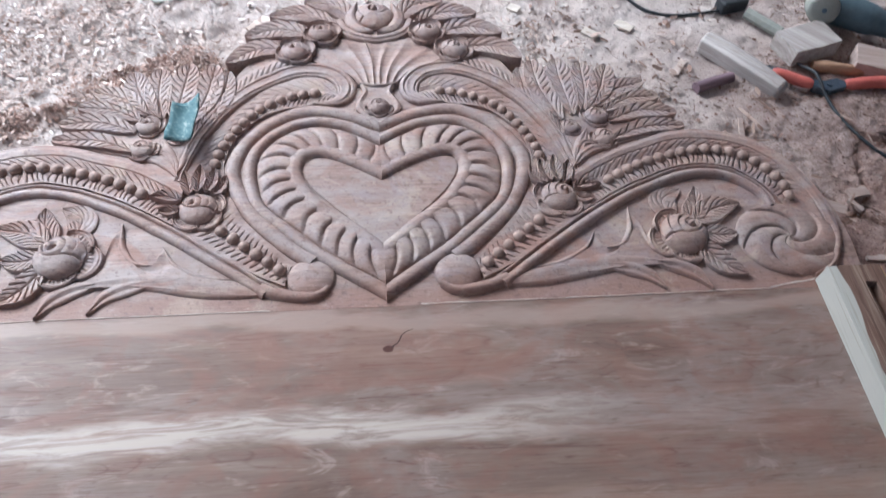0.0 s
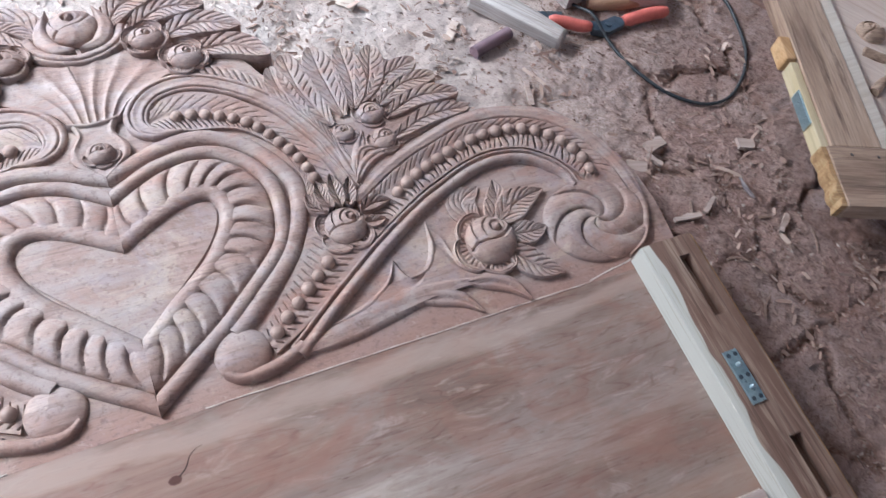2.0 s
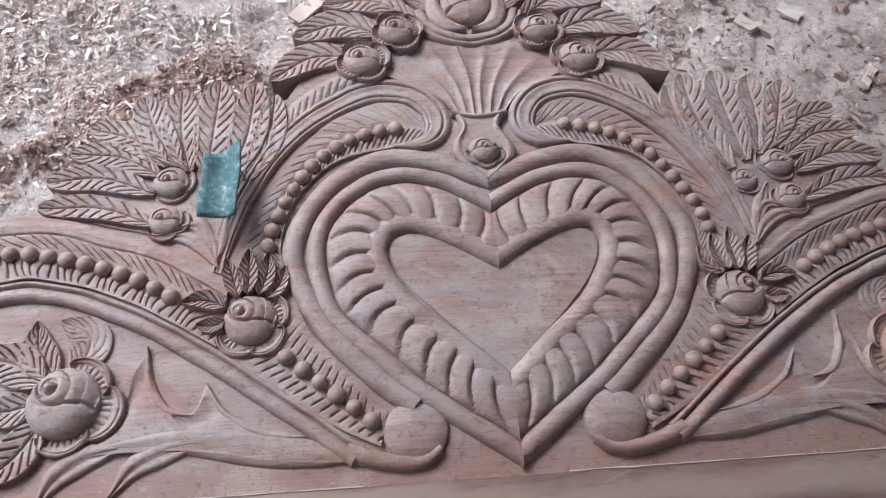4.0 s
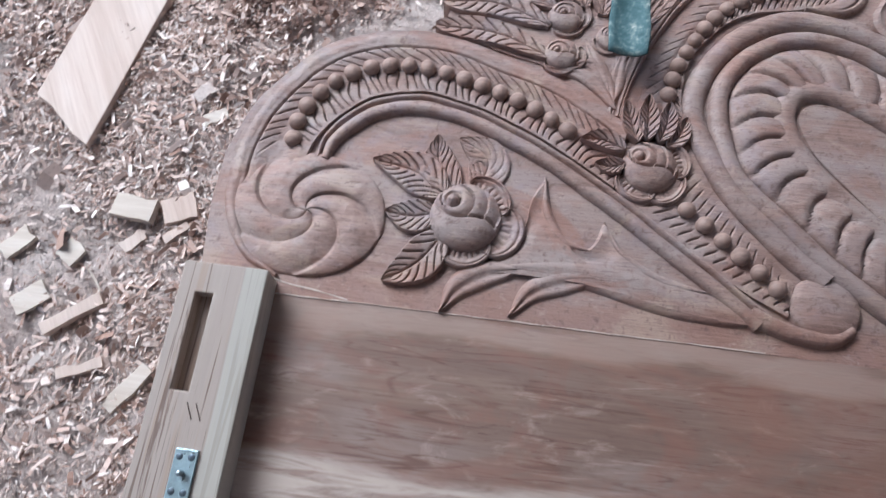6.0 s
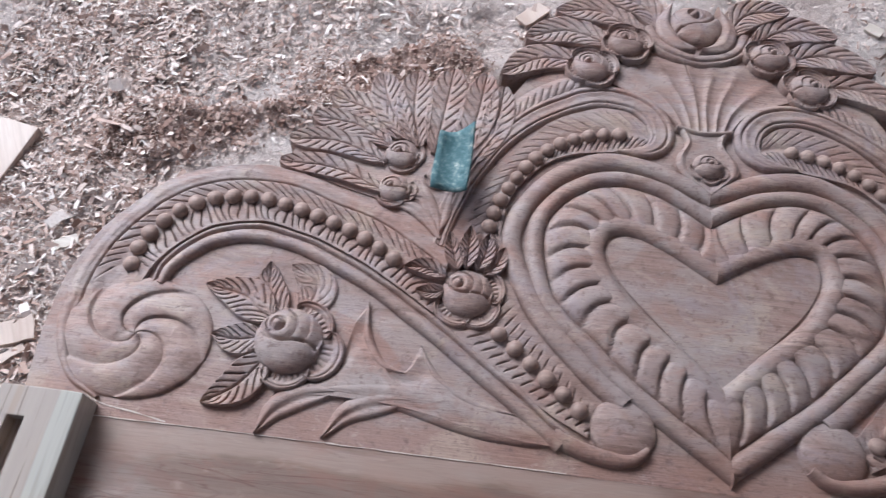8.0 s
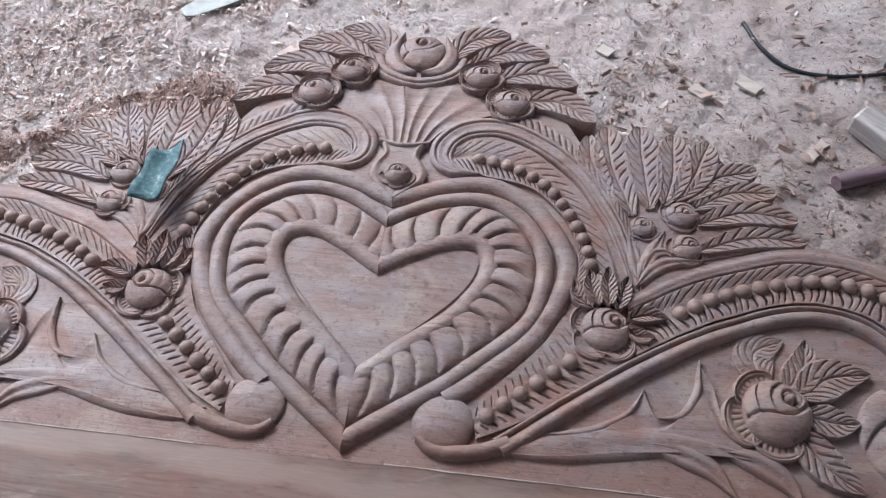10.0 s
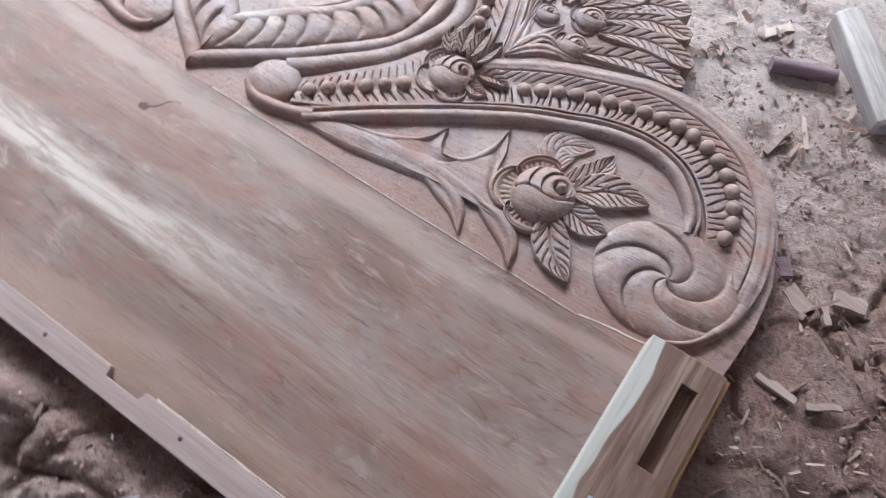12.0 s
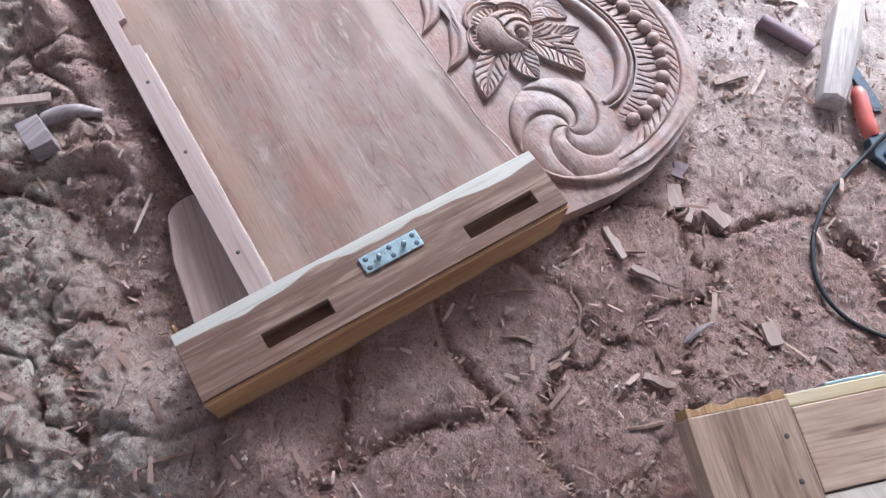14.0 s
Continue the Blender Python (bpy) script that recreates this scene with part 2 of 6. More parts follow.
ZINC = plain("blue_zinc_plate", (0.42, 0.56, 0.62), 0.36, 0.85, 120, 0.35)
SCREW = plain("bright_screw", (0.36, 0.42, 0.45), 0.45, 0.95, 200, 0.3)
NAIL = plain("dark_nail", (0.10, 0.085, 0.08), 0.5, 0.6, 300)
RED = plain("red_plastic", (0.52, 0.13, 0.105), 0.4, 0.0, 60, 0.3)
STEEL = plain("blued_steel", (0.12, 0.15, 0.18), 0.4, 0.8, 90, 0.4)
RUBBER = plain("black_rubber", (0.028, 0.03, 0.034), 0.55, 0.0, 80, 0.3)
TOOL_GREY = plain("grey_tool_plastic", (0.27, 0.27, 0.24), 0.5, 0.0, 50, 0.3)
TOOL_BLUE = plain("blue_grey_tool_body", (0.085, 0.12, 0.14), 0.5, 0.0, 50, 0.4)
DARK = plain("crack_dark", (0.05, 0.026, 0.02), 0.9)


def make_sanding():
    n = Nodes("worn_teal_sanding_cloth")
    f = n.noise(n.pos, 75.0, 5, 0.7)
    col = n.ramp(f, [(0.3, (0.03, 0.08, 0.088)), (0.5, (0.065, 0.13, 0.142)), (0.62, (0.17, 0.235, 0.23)), (0.74, (0.50, 0.51, 0.44))])
    return n.finish(col, 0.75, n.noise(n.pos, 900.0, 2), 0.3, 0.001)


SANDING = make_sanding()


def make_earth():
    n = Nodes("dusty_earth")
    x, y, z = n.axes()
    wob = n.noise(n.pos, 2.2, 4, 0.6)
    big = n.noise(n.pos, 6.5, 5, 0.62)
    fine = n.noise(n.pos, 70.0, 5, 0.7)
    grit = n.noise(n.scaled(n.pos, (200, 520, 300), turn=0.9), 1.0, 4, 0.75, 0.6)
    fibre = n.noise(n.scaled(n.pos, (90, 380, 200), turn=-0.5), 1.0, 4, 0.7, 1.5)
    dust = n.ramp(big, [(0.3, (0.50, 0.40, 0.36)), (0.5, (0.66, 0.56, 0.512)), (0.7, (0.75, 0.67, 0.625))])
    clay = n.ramp(big, [(0.3, (0.305, 0.180, 0.150)), (0.5, (0.435, 0.302, 0.264)), (0.72, (0.54, 0.42, 0.388))])
    stone = n.ramp(big, [(0.3, (0.45, 0.375, 0.31)), (0.5, (0.60, 0.545, 0.47)), (0.7, (0.69, 0.65, 0.59))])
    side = n.grey(n.math("ADD", n.math("SUBTRACT", x, n.math("MULTIPLY", y, 1.2)), n.math("MULTIPLY", wob, 0.9)), 0.42, 1.2)
    col = n.mix(side, dust, clay)
    low = n.grey(n.math("ADD", n.math("ADD", y, n.math("MULTIPLY", x, 0.12)), n.math("MULTIPLY", n.math("SUBTRACT", wob, 0.5), 0.6)), -0.42, -0.6)
    col = n.mix(low, col, stone)
    rust = n.noise(n.pos, 13.0, 4, 0.65, 0.8)
    col = n.mix(n.math("MULTIPLY", n.grey(rust, 0.54, 0.66, (0.0, 0.7)), n.math("MAXIMUM", side, low)), col, (0.27, 0.158, 0.12))
    trod = n.grey(n.math("MAXIMUM", side, low), 0.0, 1.0, (0.4, 1.0))
    col = n.mix(n.math("MULTIPLY", trod, n.grey(fine, 0.48, 0.72, (0.0, 0.5))), col, (0.22, 0.145, 0.12))
    mid = n.noise(n.pos, 24.0, 4, 0.65)
    col = n.mix(n.grey(mid, 0.5, 0.74, (0.0, 0.22)), col, (0.54, 0.475, 0.43))
    pale = n.mix(side, (0.64, 0.54, 0.50), (0.49, 0.345, 0.30))
    col = n.mix(n.grey(grit, 0.52, 0.60, (0.0, 0.6)), col, pale)
    col = n.mix(n.math("MULTIPLY", trod, n.grey(fibre, 0.47, 0.37, (0.0, 0.75))), col, (0.15, 0.088, 0.068))
    speck = n.noise(n.scaled(n.pos, (120, 260, 200), turn=0.2), 1.0, 3, 0.7, 2.0)
    col = n.mix(n.math("MULTIPLY", trod, n.grey(speck, 0.56, 0.64, (0.0, 0.65))), col, (0.16, 0.09, 0.068))
    bend = n.add("ShaderNodeTexNoise")
    n.put(n.pos, bend.inputs["Vector"])
    bend.inputs["Scale"].default_value, bend.inputs["Detail"].default_value = 30.0, 3.0
    warp = n.add("ShaderNodeVectorMath", operation="MULTIPLY_ADD")
    n.put(bend.outputs["Color"], warp.inputs[0])
    warp.inputs[1].default_value = (0.035, 0.035, 0.0)
    n.put(n.pos, warp.inputs[2])

    def flake(size, long):
        v = n.add("ShaderNodeTexVoronoi")
        n.put(n.scaled(warp.outputs[0], (size, size * long, size), turn=0.7), v.inputs["Vector"])
        v.inputs["Scale"].default_value = 1.0
        sep = n.add("ShaderNodeSeparateColor")
        n.put(v.outputs["Color"], sep.inputs[0])
        return sep.outputs[0]

    f1, f2, f3 = flake(28.0, 1.3), flake(75.0, 1.8), flake(150.0, 2.5)
    col = n.mix(n.math("MULTIPLY", trod, n.grey(f2, 0.55, 1.0, (0.0, 0.3))), col, (0.17, 0.10, 0.08))
    col = n.mix(n.grey(f3, 0.6, 1.0, (0.0, 0.35)), col, pale)
    col = n.mix(n.math("MULTIPLY", trod, n.grey(f3, 0.3, 0.0, (0.0, 0.35))), col, (0.16, 0.092, 0.07))
    seam = n.add("ShaderNodeAttribute", attribute_name="loose_soil").outputs["Fac"]
    soil = n.mix(n.grey(fine, 0.4, 0.65), (0.225, 0.118, 0.088), (0.36, 0.225, 0.18))
    col = n.mix(n.math("MULTIPLY", seam, n.grey(mid, 0.30, 0.55, (0.45, 0.9))), col, soil)
    flaky = n.math("ADD", n.math("MULTIPLY", f1, 0.22), n.math("ADD", n.math("MULTIPLY", f2, 0.2), n.math("MULTIPLY", f3, 0.13)))
    h = n.math("ADD", flaky, n.math("ADD", n.math("MULTIPLY", fine, 0.45), n.math("ADD", n.math("MULTIPLY", grit, 0.32), n.math("MULTIPLY", fibre, 0.36))))
    return n.finish(col, 0.92, h, 1.0, 0.012, 0.0, 0.2)


EARTH = make_earth()


def scraps(name, stops, rough=0.8):
    """Loose bits, each with a shade of its own."""
    n = Nodes(name)
    isl = n.add("ShaderNodeNewGeometry").outputs["Random Per Island"]
    col = n.ramp(isl, stops)
    f = n.noise(n.pos, 260.0, 3)
    col = n.mix(n.grey(f, 0.45, 0.7, (0.0, 0.25)), col, (0.28, 0.19, 0.15))
    return n.finish(col, rough, f, 0.2, 0.001)


SHAVING = scraps("wood_shavings", [(0.0, (0.27, 0.165, 0.125)), (0.28, (0.48, 0.35, 0.295)), (0.72, (0.68, 0.56, 0.50)), (1.0, (0.84, 0.77, 0.72))])
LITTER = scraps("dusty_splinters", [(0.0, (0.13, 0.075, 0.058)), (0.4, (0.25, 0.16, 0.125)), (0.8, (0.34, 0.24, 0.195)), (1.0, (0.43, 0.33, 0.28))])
SAWDUST = scraps("coarse_sawdust", [(0.0, (0.20, 0.115, 0.088)), (0.5, (0.36, 0.235, 0.19)), (0.85, (0.50, 0.37, 0.31)), (1.0, (0.66, 0.55, 0.49))], 0.95)
CRUMB = scraps("earth_crumbs", [(0.0, (0.17, 0.092, 0.072)), (0.5, (0.29, 0.185, 0.15)), (0.85, (0.33, 0.25, 0.215)), (1.0, (0.42, 0.35, 0.31))], 0.95)


# ---- geometry tools ----
class Geo:
    """Vertices and faces gathered into one mesh."""

    def __init__(self):
        self.v, self.f = [], []

    def add(self, v, f, flip=False):
        k = len(self.v)
        self.v += [tuple(map(float, p)) for p in v]
        self.f += [tuple(i + k for i in (q[::-1] if flip else q)) for q in f]
        return self

    def both(self, v, f):
        """Adds a piece and its mirror image across the middle of the headboard."""
        self.add(v, f)
        return self.add(np.asarray(v) * (-1, 1, 1), f, True)

    def mirrored(self):
        g = Geo()
        return g.add(np.asarray(self.v) * (-1, 1, 1), self.f, True)

    def mesh(self, name, smooth=True):
        me = bpy.data.meshes.new(name)
        me.from_pydata(self.v, [], self.f)
        me.polygons.foreach_set("use_smooth", [smooth] * len(me.polygons))
        if smooth:
            me.set_sharp_from_angle(angle=radians(55))
        me.update()
        return me


def thing(name, at, label, category, group="", kind=""):
    ob = new(name)
    ob.empty_display_size = 0.05
    ob.location = at
    return tagged(ob, label, category, group, kind)


def hand_cut(points):
    """Carved points with the relief's depth and the small unevenness of work done by hand."""
    x, y, z = np.array(points, float).T
    up = np.where(z < Z0, z, Z0 + RELIEF * (z - Z0))
    lift = np.clip((z - Z0) / 0.006, 0, 1)
    up = up + lift * (0.0011 * fbm(x * 26 + 60, y * 26 + 12, 3) + 0.0006 * fbm(x * 110 + 3, y * 110 + 90, 2))
    dx, dy = 0.0042 * fbm(x * 9 + 80, y * 9 + 33, 3), 0.0042 * fbm(x * 9 + 20, y * 9 + 71, 3)
    return np.column_stack([x + dx, y + dy, up]).tolist()


def part(name, geo, material, parent=None, label="", smooth=True, bevel=0.0):
    """One mesh object, made in world places, under a thing or a part."""
    if material is CARVED and isinstance(geo, Geo):
        geo.v = hand_cut(geo.v)
    me = geo if isinstance(geo, bpy.types.Mesh) else geo.mesh(name, smooth)
    if not me.materials:
        me.materials.append(material)
    ob = new(name, me)
    if parent:
        ob.parent = parent
        ob.matrix_parent_inverse = Matrix() if parent.parent else Matrix.Translation(-parent.location)
    if bevel:
        m = ob.modifiers.new("worn_edge", "BEVEL")
        m.width, m.segments, m.limit_method, m.angle_limit = bevel, 2, "ANGLE", radians(40)
    return tagged(ob, label)


def solid(name, geo, material, label, category, group="", smooth=False, bevel=0.0):
    """A loose thing that is one mesh."""
    return tagged(part(name, geo, material, None, "", smooth, bevel), label, category, group)


def spline(pts, n):
    """A smooth line through a few points, at n even steps."""
    p = np.array(pts, float)
    p = np.vstack([2 * p[0] - p[1], p, 2 * p[-1] - p[-2]])
    out = []
    for i in range(1, len(p) - 2):
        t = np.linspace(0, 1, 24, endpoint=False)[:, None]
        q0, q1, q2, q3 = p[i - 1], p[i], p[i + 1], p[i + 2]
        out.append(0.5 * (2 * q1 + (q2 - q0) * t + (2 * q0 - 5 * q1 + 4 * q2 - q3) * t ** 2 + (3 * q1 - q0 - 3 * q2 + q3) * t ** 3))
    out = np.vstack(out + [p[-2:-1]])
    d = np.concatenate([[0], np.cumsum(np.linalg.norm(np.diff(out, axis=0), axis=1))])
    s = np.linspace(0, d[-1], n)
    return np.stack([np.interp(s, d, out[:, k]) for k in range(out.shape[1])], 1)


def sides(c, width):
    """The two edges of a strip of that width along a line."""
    t = np.gradient(c, axis=0)
    t /= np.linalg.norm(t, axis=1)[:, None] + 1e-9
    nrm = np.stack([-t[:, 1], t[:, 0]], 1)
    w = np.broadcast_to(np.asarray(width, float), (len(c),))[:, None] / 2
    return c + nrm * w, c - nrm * w


def loft(a, b, height, nu=9, z=Z0, skirt=0.006, half=False, ground=None):
    """A carved strip between two edges; height(s, u) over z. half: cut it off at the middle of the headboard."""
    n = len(a)
    u = np.linspace(0, 1, nu)
    g = a[:, None] * (1 - u)[None, :, None] + b[:, None] * u[None, :, None]
    s = np.linspace(0, 1, n)[:, None] * np.ones((1, nu))
    h = height(s, np.ones((n, 1)) * u[None])
    base = z if ground is None else ground(g[..., 0], g[..., 1])
    v = np.concatenate([g, (base + h)[..., None]], 2)
    lo = v[:, :1].copy()
    hi = v[:, -1:].copy()
    lo[..., 2] = hi[..., 2] = z - skirt
    v = np.concatenate([lo, v, hi], 1)
    first, last = v[:1].copy(), v[-1:].copy()
    first[..., 2] = last[..., 2] = z - skirt
    v = np.concatenate([first, v, last], 0)
    if half:
        v[..., 0] = np.maximum(v[..., 0], 0)
    rows, cols = v.shape[:2]
    f = [(i * cols + j, (i + 1) * cols + j, (i + 1) * cols + j + 1, i * cols + j + 1) for i in range(rows - 1) for j in range(cols - 1)]
    return v.reshape(-1, 3), f


def roundel(h, power=0.5):
    """Half-round section."""
    return lambda s, u: h * np.maximum(0, 1 - (2 * u - 1) ** 2) ** power


def tube(pts, width, h, n=80, nu=9, half=False, z=Z0):
    a, b = sides(spline(pts, n), width)
    return loft(a, b, roundel(h), nu, z, half=half)


def smooth01(x):
    x = np.clip(x, 0, 1)
    return x * x * (3 - 2 * x)


def cuts(phase, sharp=0.13):
    """Gouge marks: 1 in the cut, 0 between."""
    d = np.abs(phase - np.round(phase))
    return np.exp(-(d / sharp) ** 2)


def leaf(base, tip, bend, width, h, veins=8, z=Z0, skirt=0.006, lift=0.0, full=0.8, round_=0.8):
    """A carved leaf: two slightly hollow halves, a sunk midrib and knife-cut veins."""
    base, tip = np.array(base, float), np.array(tip, float)
    d = tip - base
    slant = 1.25 * veins * width / (2 * math.hypot(*d))
    n = int(19 * veins) + 8
    mid = (base + tip) / 2 + np.array([-d[1], d[0]]) * bend
    c = spline([base, mid, tip], n)
    s = np.linspace(0, 1, n)
    w = width * np.maximum(0.03, np.sin(math.pi * s ** full)) ** round_
    a, b = sides(c, w)

    def height(s, u):
        v = np.abs(2 * u - 1)
        body = h * (0.52 + 0.46 * v - 0.25 * smooth01((v - 0.92) / 0.08))
        body = body - 0.30 * h * np.exp(-(v / 0.06) ** 2)
        body = body - 0.42 * h * cuts(veins * s - slant * v + 0.25 * np.sin(7 * s + 3 * u), 0.085) * smooth01((v - 0.08) / 0.12) * smooth01((0.96 - v) / 0.1) * smooth01((1 - s) / 0.12)
        return body + lift * s

    return loft(a, b, height, 31, z, skirt)


def bloom(c, r, eye=(0.3, 0.2), h=0.6, turns=3.0, rings=30, spokes=84, z=Z0, hand=1.0, lip=(0.30, -0.95)):
    """A rosebud: a dome with crescent petals wound round an eye, and a broad petal folded over its lower side."""
    rho = np.linspace(0, 1, rings)[:, None]
    th = np.linspace(0, 2 * math.pi, spokes, endpoint=False)[None]
    x, y = c[0] + r * rho * np.cos(th), c[1] + r * rho * np.sin(th)
    dome = (1 - rho ** 2.4) ** 0.55 * np.ones_like(th)
    zz = z + r * h * dome
    if turns > 0:
        px, py = (x - c[0]) / r, (y - c[1]) / r
        d = np.hypot(px - eye[0], py - eye[1])
        ph = d * turns - hand * np.arctan2(py - eye[1], px - eye[0]) / (2 * math.pi)
        fr = ph - np.floor(ph)
        along, across = px * lip[0] + py * lip[1], py * lip[0] - px * lip[1]
        edge = along - 0.10 - 0.13 * np.sin(3.4 * across + 0.4)
        fold = smooth01(edge / 0.05)
        step = 0.20 * fr ** 2.2 * smooth01(d / 0.17) * (1 - 0.35 * rho) * (1 - fold)
        ring = 0.16 * np.exp(-((d - 0.21) / 0.05) ** 2) * (1 - fold) - 0.10 * np.exp(-(d / 0.13) ** 2)
        groove = 0.14 * np.exp(-((edge + 0.05) / 0.05) ** 2) * (rho < 0.97)
        zz = zz - r * (step + ring + groove) * np.minimum(1, dome * 1.6) + 0.12 * r * fold * dome
    zz[-1] = z - 0.004
    v = np.stack([x, y, zz], 2).reshape(-1, 3)
    f = [(i * spokes + j, (i + 1) * spokes + j, (i + 1) * spokes + (j + 1) % spokes, i * spokes + (j + 1) % spokes) for i in range(rings - 1) for j in range(spokes)]
    return v, f


def petal(c, r0, r1, a0, a1, h, z=Z0, veins=9):
    """An outer petal between two bearings, its rim turned up."""
    th = np.radians(np.linspace(a0, a1, 40))
    s = np.linspace(0, 1, 40)
    rim = r0 + (r1 - r0) * np.maximum(0.02, np.sin(math.pi * s)) ** 0.38
    a = np.stack([c[0] + r0 * 0.86 * np.cos(th), c[1] + r0 * 0.86 * np.sin(th)], 1)
    b = np.stack([c[0] + rim * np.cos(th), c[1] + rim * np.sin(th)], 1)
    return loft(a, b, lambda s, u: h * (0.38 + 0.55 * smooth01((u - 0.55) / 0.3) - 0.35 * np.exp(-((u - 0.80) / 0.05) ** 2) - 0.3 * smooth01((u - 0.93) / 0.07)) - 0.20 * h * cuts(veins * s, 0.16) * smooth01(u / 0.3) * smooth01((0.62 - u) / 0.1), 21, z)


def ball_mesh(name, r, h, n=14, m=7):
    """A carved bead, slightly flat on top."""
    g = Geo()
    v = [(r * math.sin(t) * math.cos(p), r * math.sin(t) * math.sin(p), h * math.cos(t)) for t in np.linspace(0.02, math.pi * 0.62, m) for p in np.linspace(0, 2 * math.pi, n, endpoint=False)]
    f = [(i * n + j, (i + 1) * n + j, (i + 1) * n + (j + 1) % n, i * n + (j + 1) % n) for i in range(m - 1) for j in range(n)] + [tuple(range(n))[::-1]]
    return g.add(v, f).mesh(name)


def box(x0, x1, y0, y1, z0, z1, turn=0.0, about=(0, 0)):
    v = np.array([(x, y, z) for z in (z0, z1) for x, y in ((x0, y0), (x1, y0), (x1, y1), (x0, y1))], float)
    if turn:
        c, s = math.cos(turn), math.sin(turn)
        x, y = v[:, 0] - about[0], v[:, 1] - about[1]
        v[:, 0], v[:, 1] = about[0] + c * x - s * y, about[1] + s * x + c * y
    return v, [(3, 2, 1, 0), (4, 5, 6, 7), (0, 1, 5, 4), (1, 2, 6, 5), (2, 3, 7, 6), (3, 0, 4, 7)]


def prism(outline, z0, z1):
    """A slab with that outline, counter-clockwise."""
    n = len(outline)
    v = [(x, y, z0) for x, y in outline] + [(x, y, z1) for x, y in outline]
    f = [tuple(range(n))[::-1], tuple(range(n, 2 * n))] + [(i, (i + 1) % n, n + (i + 1) % n, n + i) for i in range(n)]
    return v, f


def rod(pts, radius, n=10, closed=True):
    """A round bar along a line in space; radius may change along it."""
    p = np.array(pts, float)
    rad = np.broadcast_to(np.asarray(radius, float), (len(p),))
    t = np.gradient(p, axis=0)
    t /= np.linalg.norm(t, axis=1)[:, None] + 1e-9
    side = np.cross(t, (0, 0, 1.0))
    bad = np.linalg.norm(side, axis=1) < 1e-4
    side[bad] = (1, 0, 0)
    side /= np.linalg.norm(side, axis=1)[:, None]
    up = np.cross(side, t)
    th = np.linspace(0, 2 * math.pi, n, endpoint=False)
    v = p[:, None] + rad[:, None, None] * (side[:, None] * np.cos(th)[None, :, None] + up[:, None] * np.sin(th)[None, :, None])
    f = [(i * n + j, i * n + (j + 1) % n, (i + 1) * n + (j + 1) % n, (i + 1) * n + j) for i in range(len(p) - 1) for j in range(n)]
    if closed:
        f += [tuple(range(n))[::-1], tuple((len(p) - 1) * n + j for j in range(n))]
    return v.reshape(-1, 3), f


# ---- the ground ----
rng = np.random.default_rng(7)
LATTICE = rng.random((256, 256))


def value_noise(x, y):
    xi, yi = np.floor(x).astype(int), np.floor(y).astype(int)
    fx, fy = smooth01(x - xi), smooth01(y - yi)
    at = lambda i, j: LATTICE[i % 256, j % 256]
    return (at(xi, yi) * (1 - fx) + at(xi + 1, yi) * fx) * (1 - fy) + (at(xi, yi + 1) * (1 - fx) + at(xi + 1, yi + 1) * fx) * fy


def fbm(x, y, octaves=4):
    tot, amp = 0.0, 1.0
    for k in range(octaves):
        tot = tot + amp * (value_noise(x * 2 ** k + 17 * k, y * 2 ** k + 31 * k) - 0.5)
        amp *= 0.5
    return tot


def cells(x, y, size, seed):
    """Distance to the joint between irregular clods, and a random number for each clod."""
    gx, gy = x / size, y / size
    ix, iy = np.floor(gx).astype(int), np.floor(gy).astype(int)
    r = np.random.default_rng(seed).random((64, 64, 3))
    d1, d2, pick = np.full(x.shape, 9.0), np.full(x.shape, 9.0), np.zeros(x.shape)
    for i in (-1, 0, 1):
        for j in (-1, 0, 1):
            c = r[(ix + i) % 64, (iy + j) % 64]
            d = np.hypot(ix + i + c[..., 0] - gx, iy + j + c[..., 1] - gy)
            near = d < d1
            d2 = np.where(near, d1, np.minimum(d2, d))
            pick = np.where(near, c[..., 2], pick)
            d1 = np.where(near, d, d1)
    return (d2 - d1) * size, pick


def plates(x, y):
    """Cracked plates of trodden clay: distance to the next joint, and a number for each plate."""
    wx, wy = x + 0.05 * fbm(x * 6, y * 6), y + 0.05 * fbm(x * 6 + 40, y * 6 + 9)
    return cells(wx + 0.04 * fbm(x * 16, y * 16), wy + 0.04 * fbm(x * 16 + 7, y * 16), 0.21, 3)


def sawdust_heap(x, y):
    """A low ridge of brown sawdust along the back of the crest."""
    ax, ay, bx, by = -0.90, 0.44, -0.42, 0.65
    t = np.clip(((x - ax) * (bx - ax) + (y - ay) * (by - ay)) / ((bx - ax) ** 2 + (by - ay) ** 2), 0, 1)
    d = np.hypot(x - ax - t * (bx - ax), y - ay - t * (by - ay)) + 0.07 * fbm(x * 9 + 5, y * 9, 3)
    return smooth01((0.085 - d) / 0.06)


def crack_depth(x, y):
    """1 in the crisp cracks between the clay plates, 0 on the plates."""
    edge, pick = plates(x, y)
    wide = 0.004 + 0.007 * value_noise(x * 9 + 40, y * 9 + 6)
    return (1 - smooth01((edge - 0.4 * wide) / wide)) * smooth01(2.2 * value_noise(x * 5 + 3, y * 5 + 8) - 0.25)


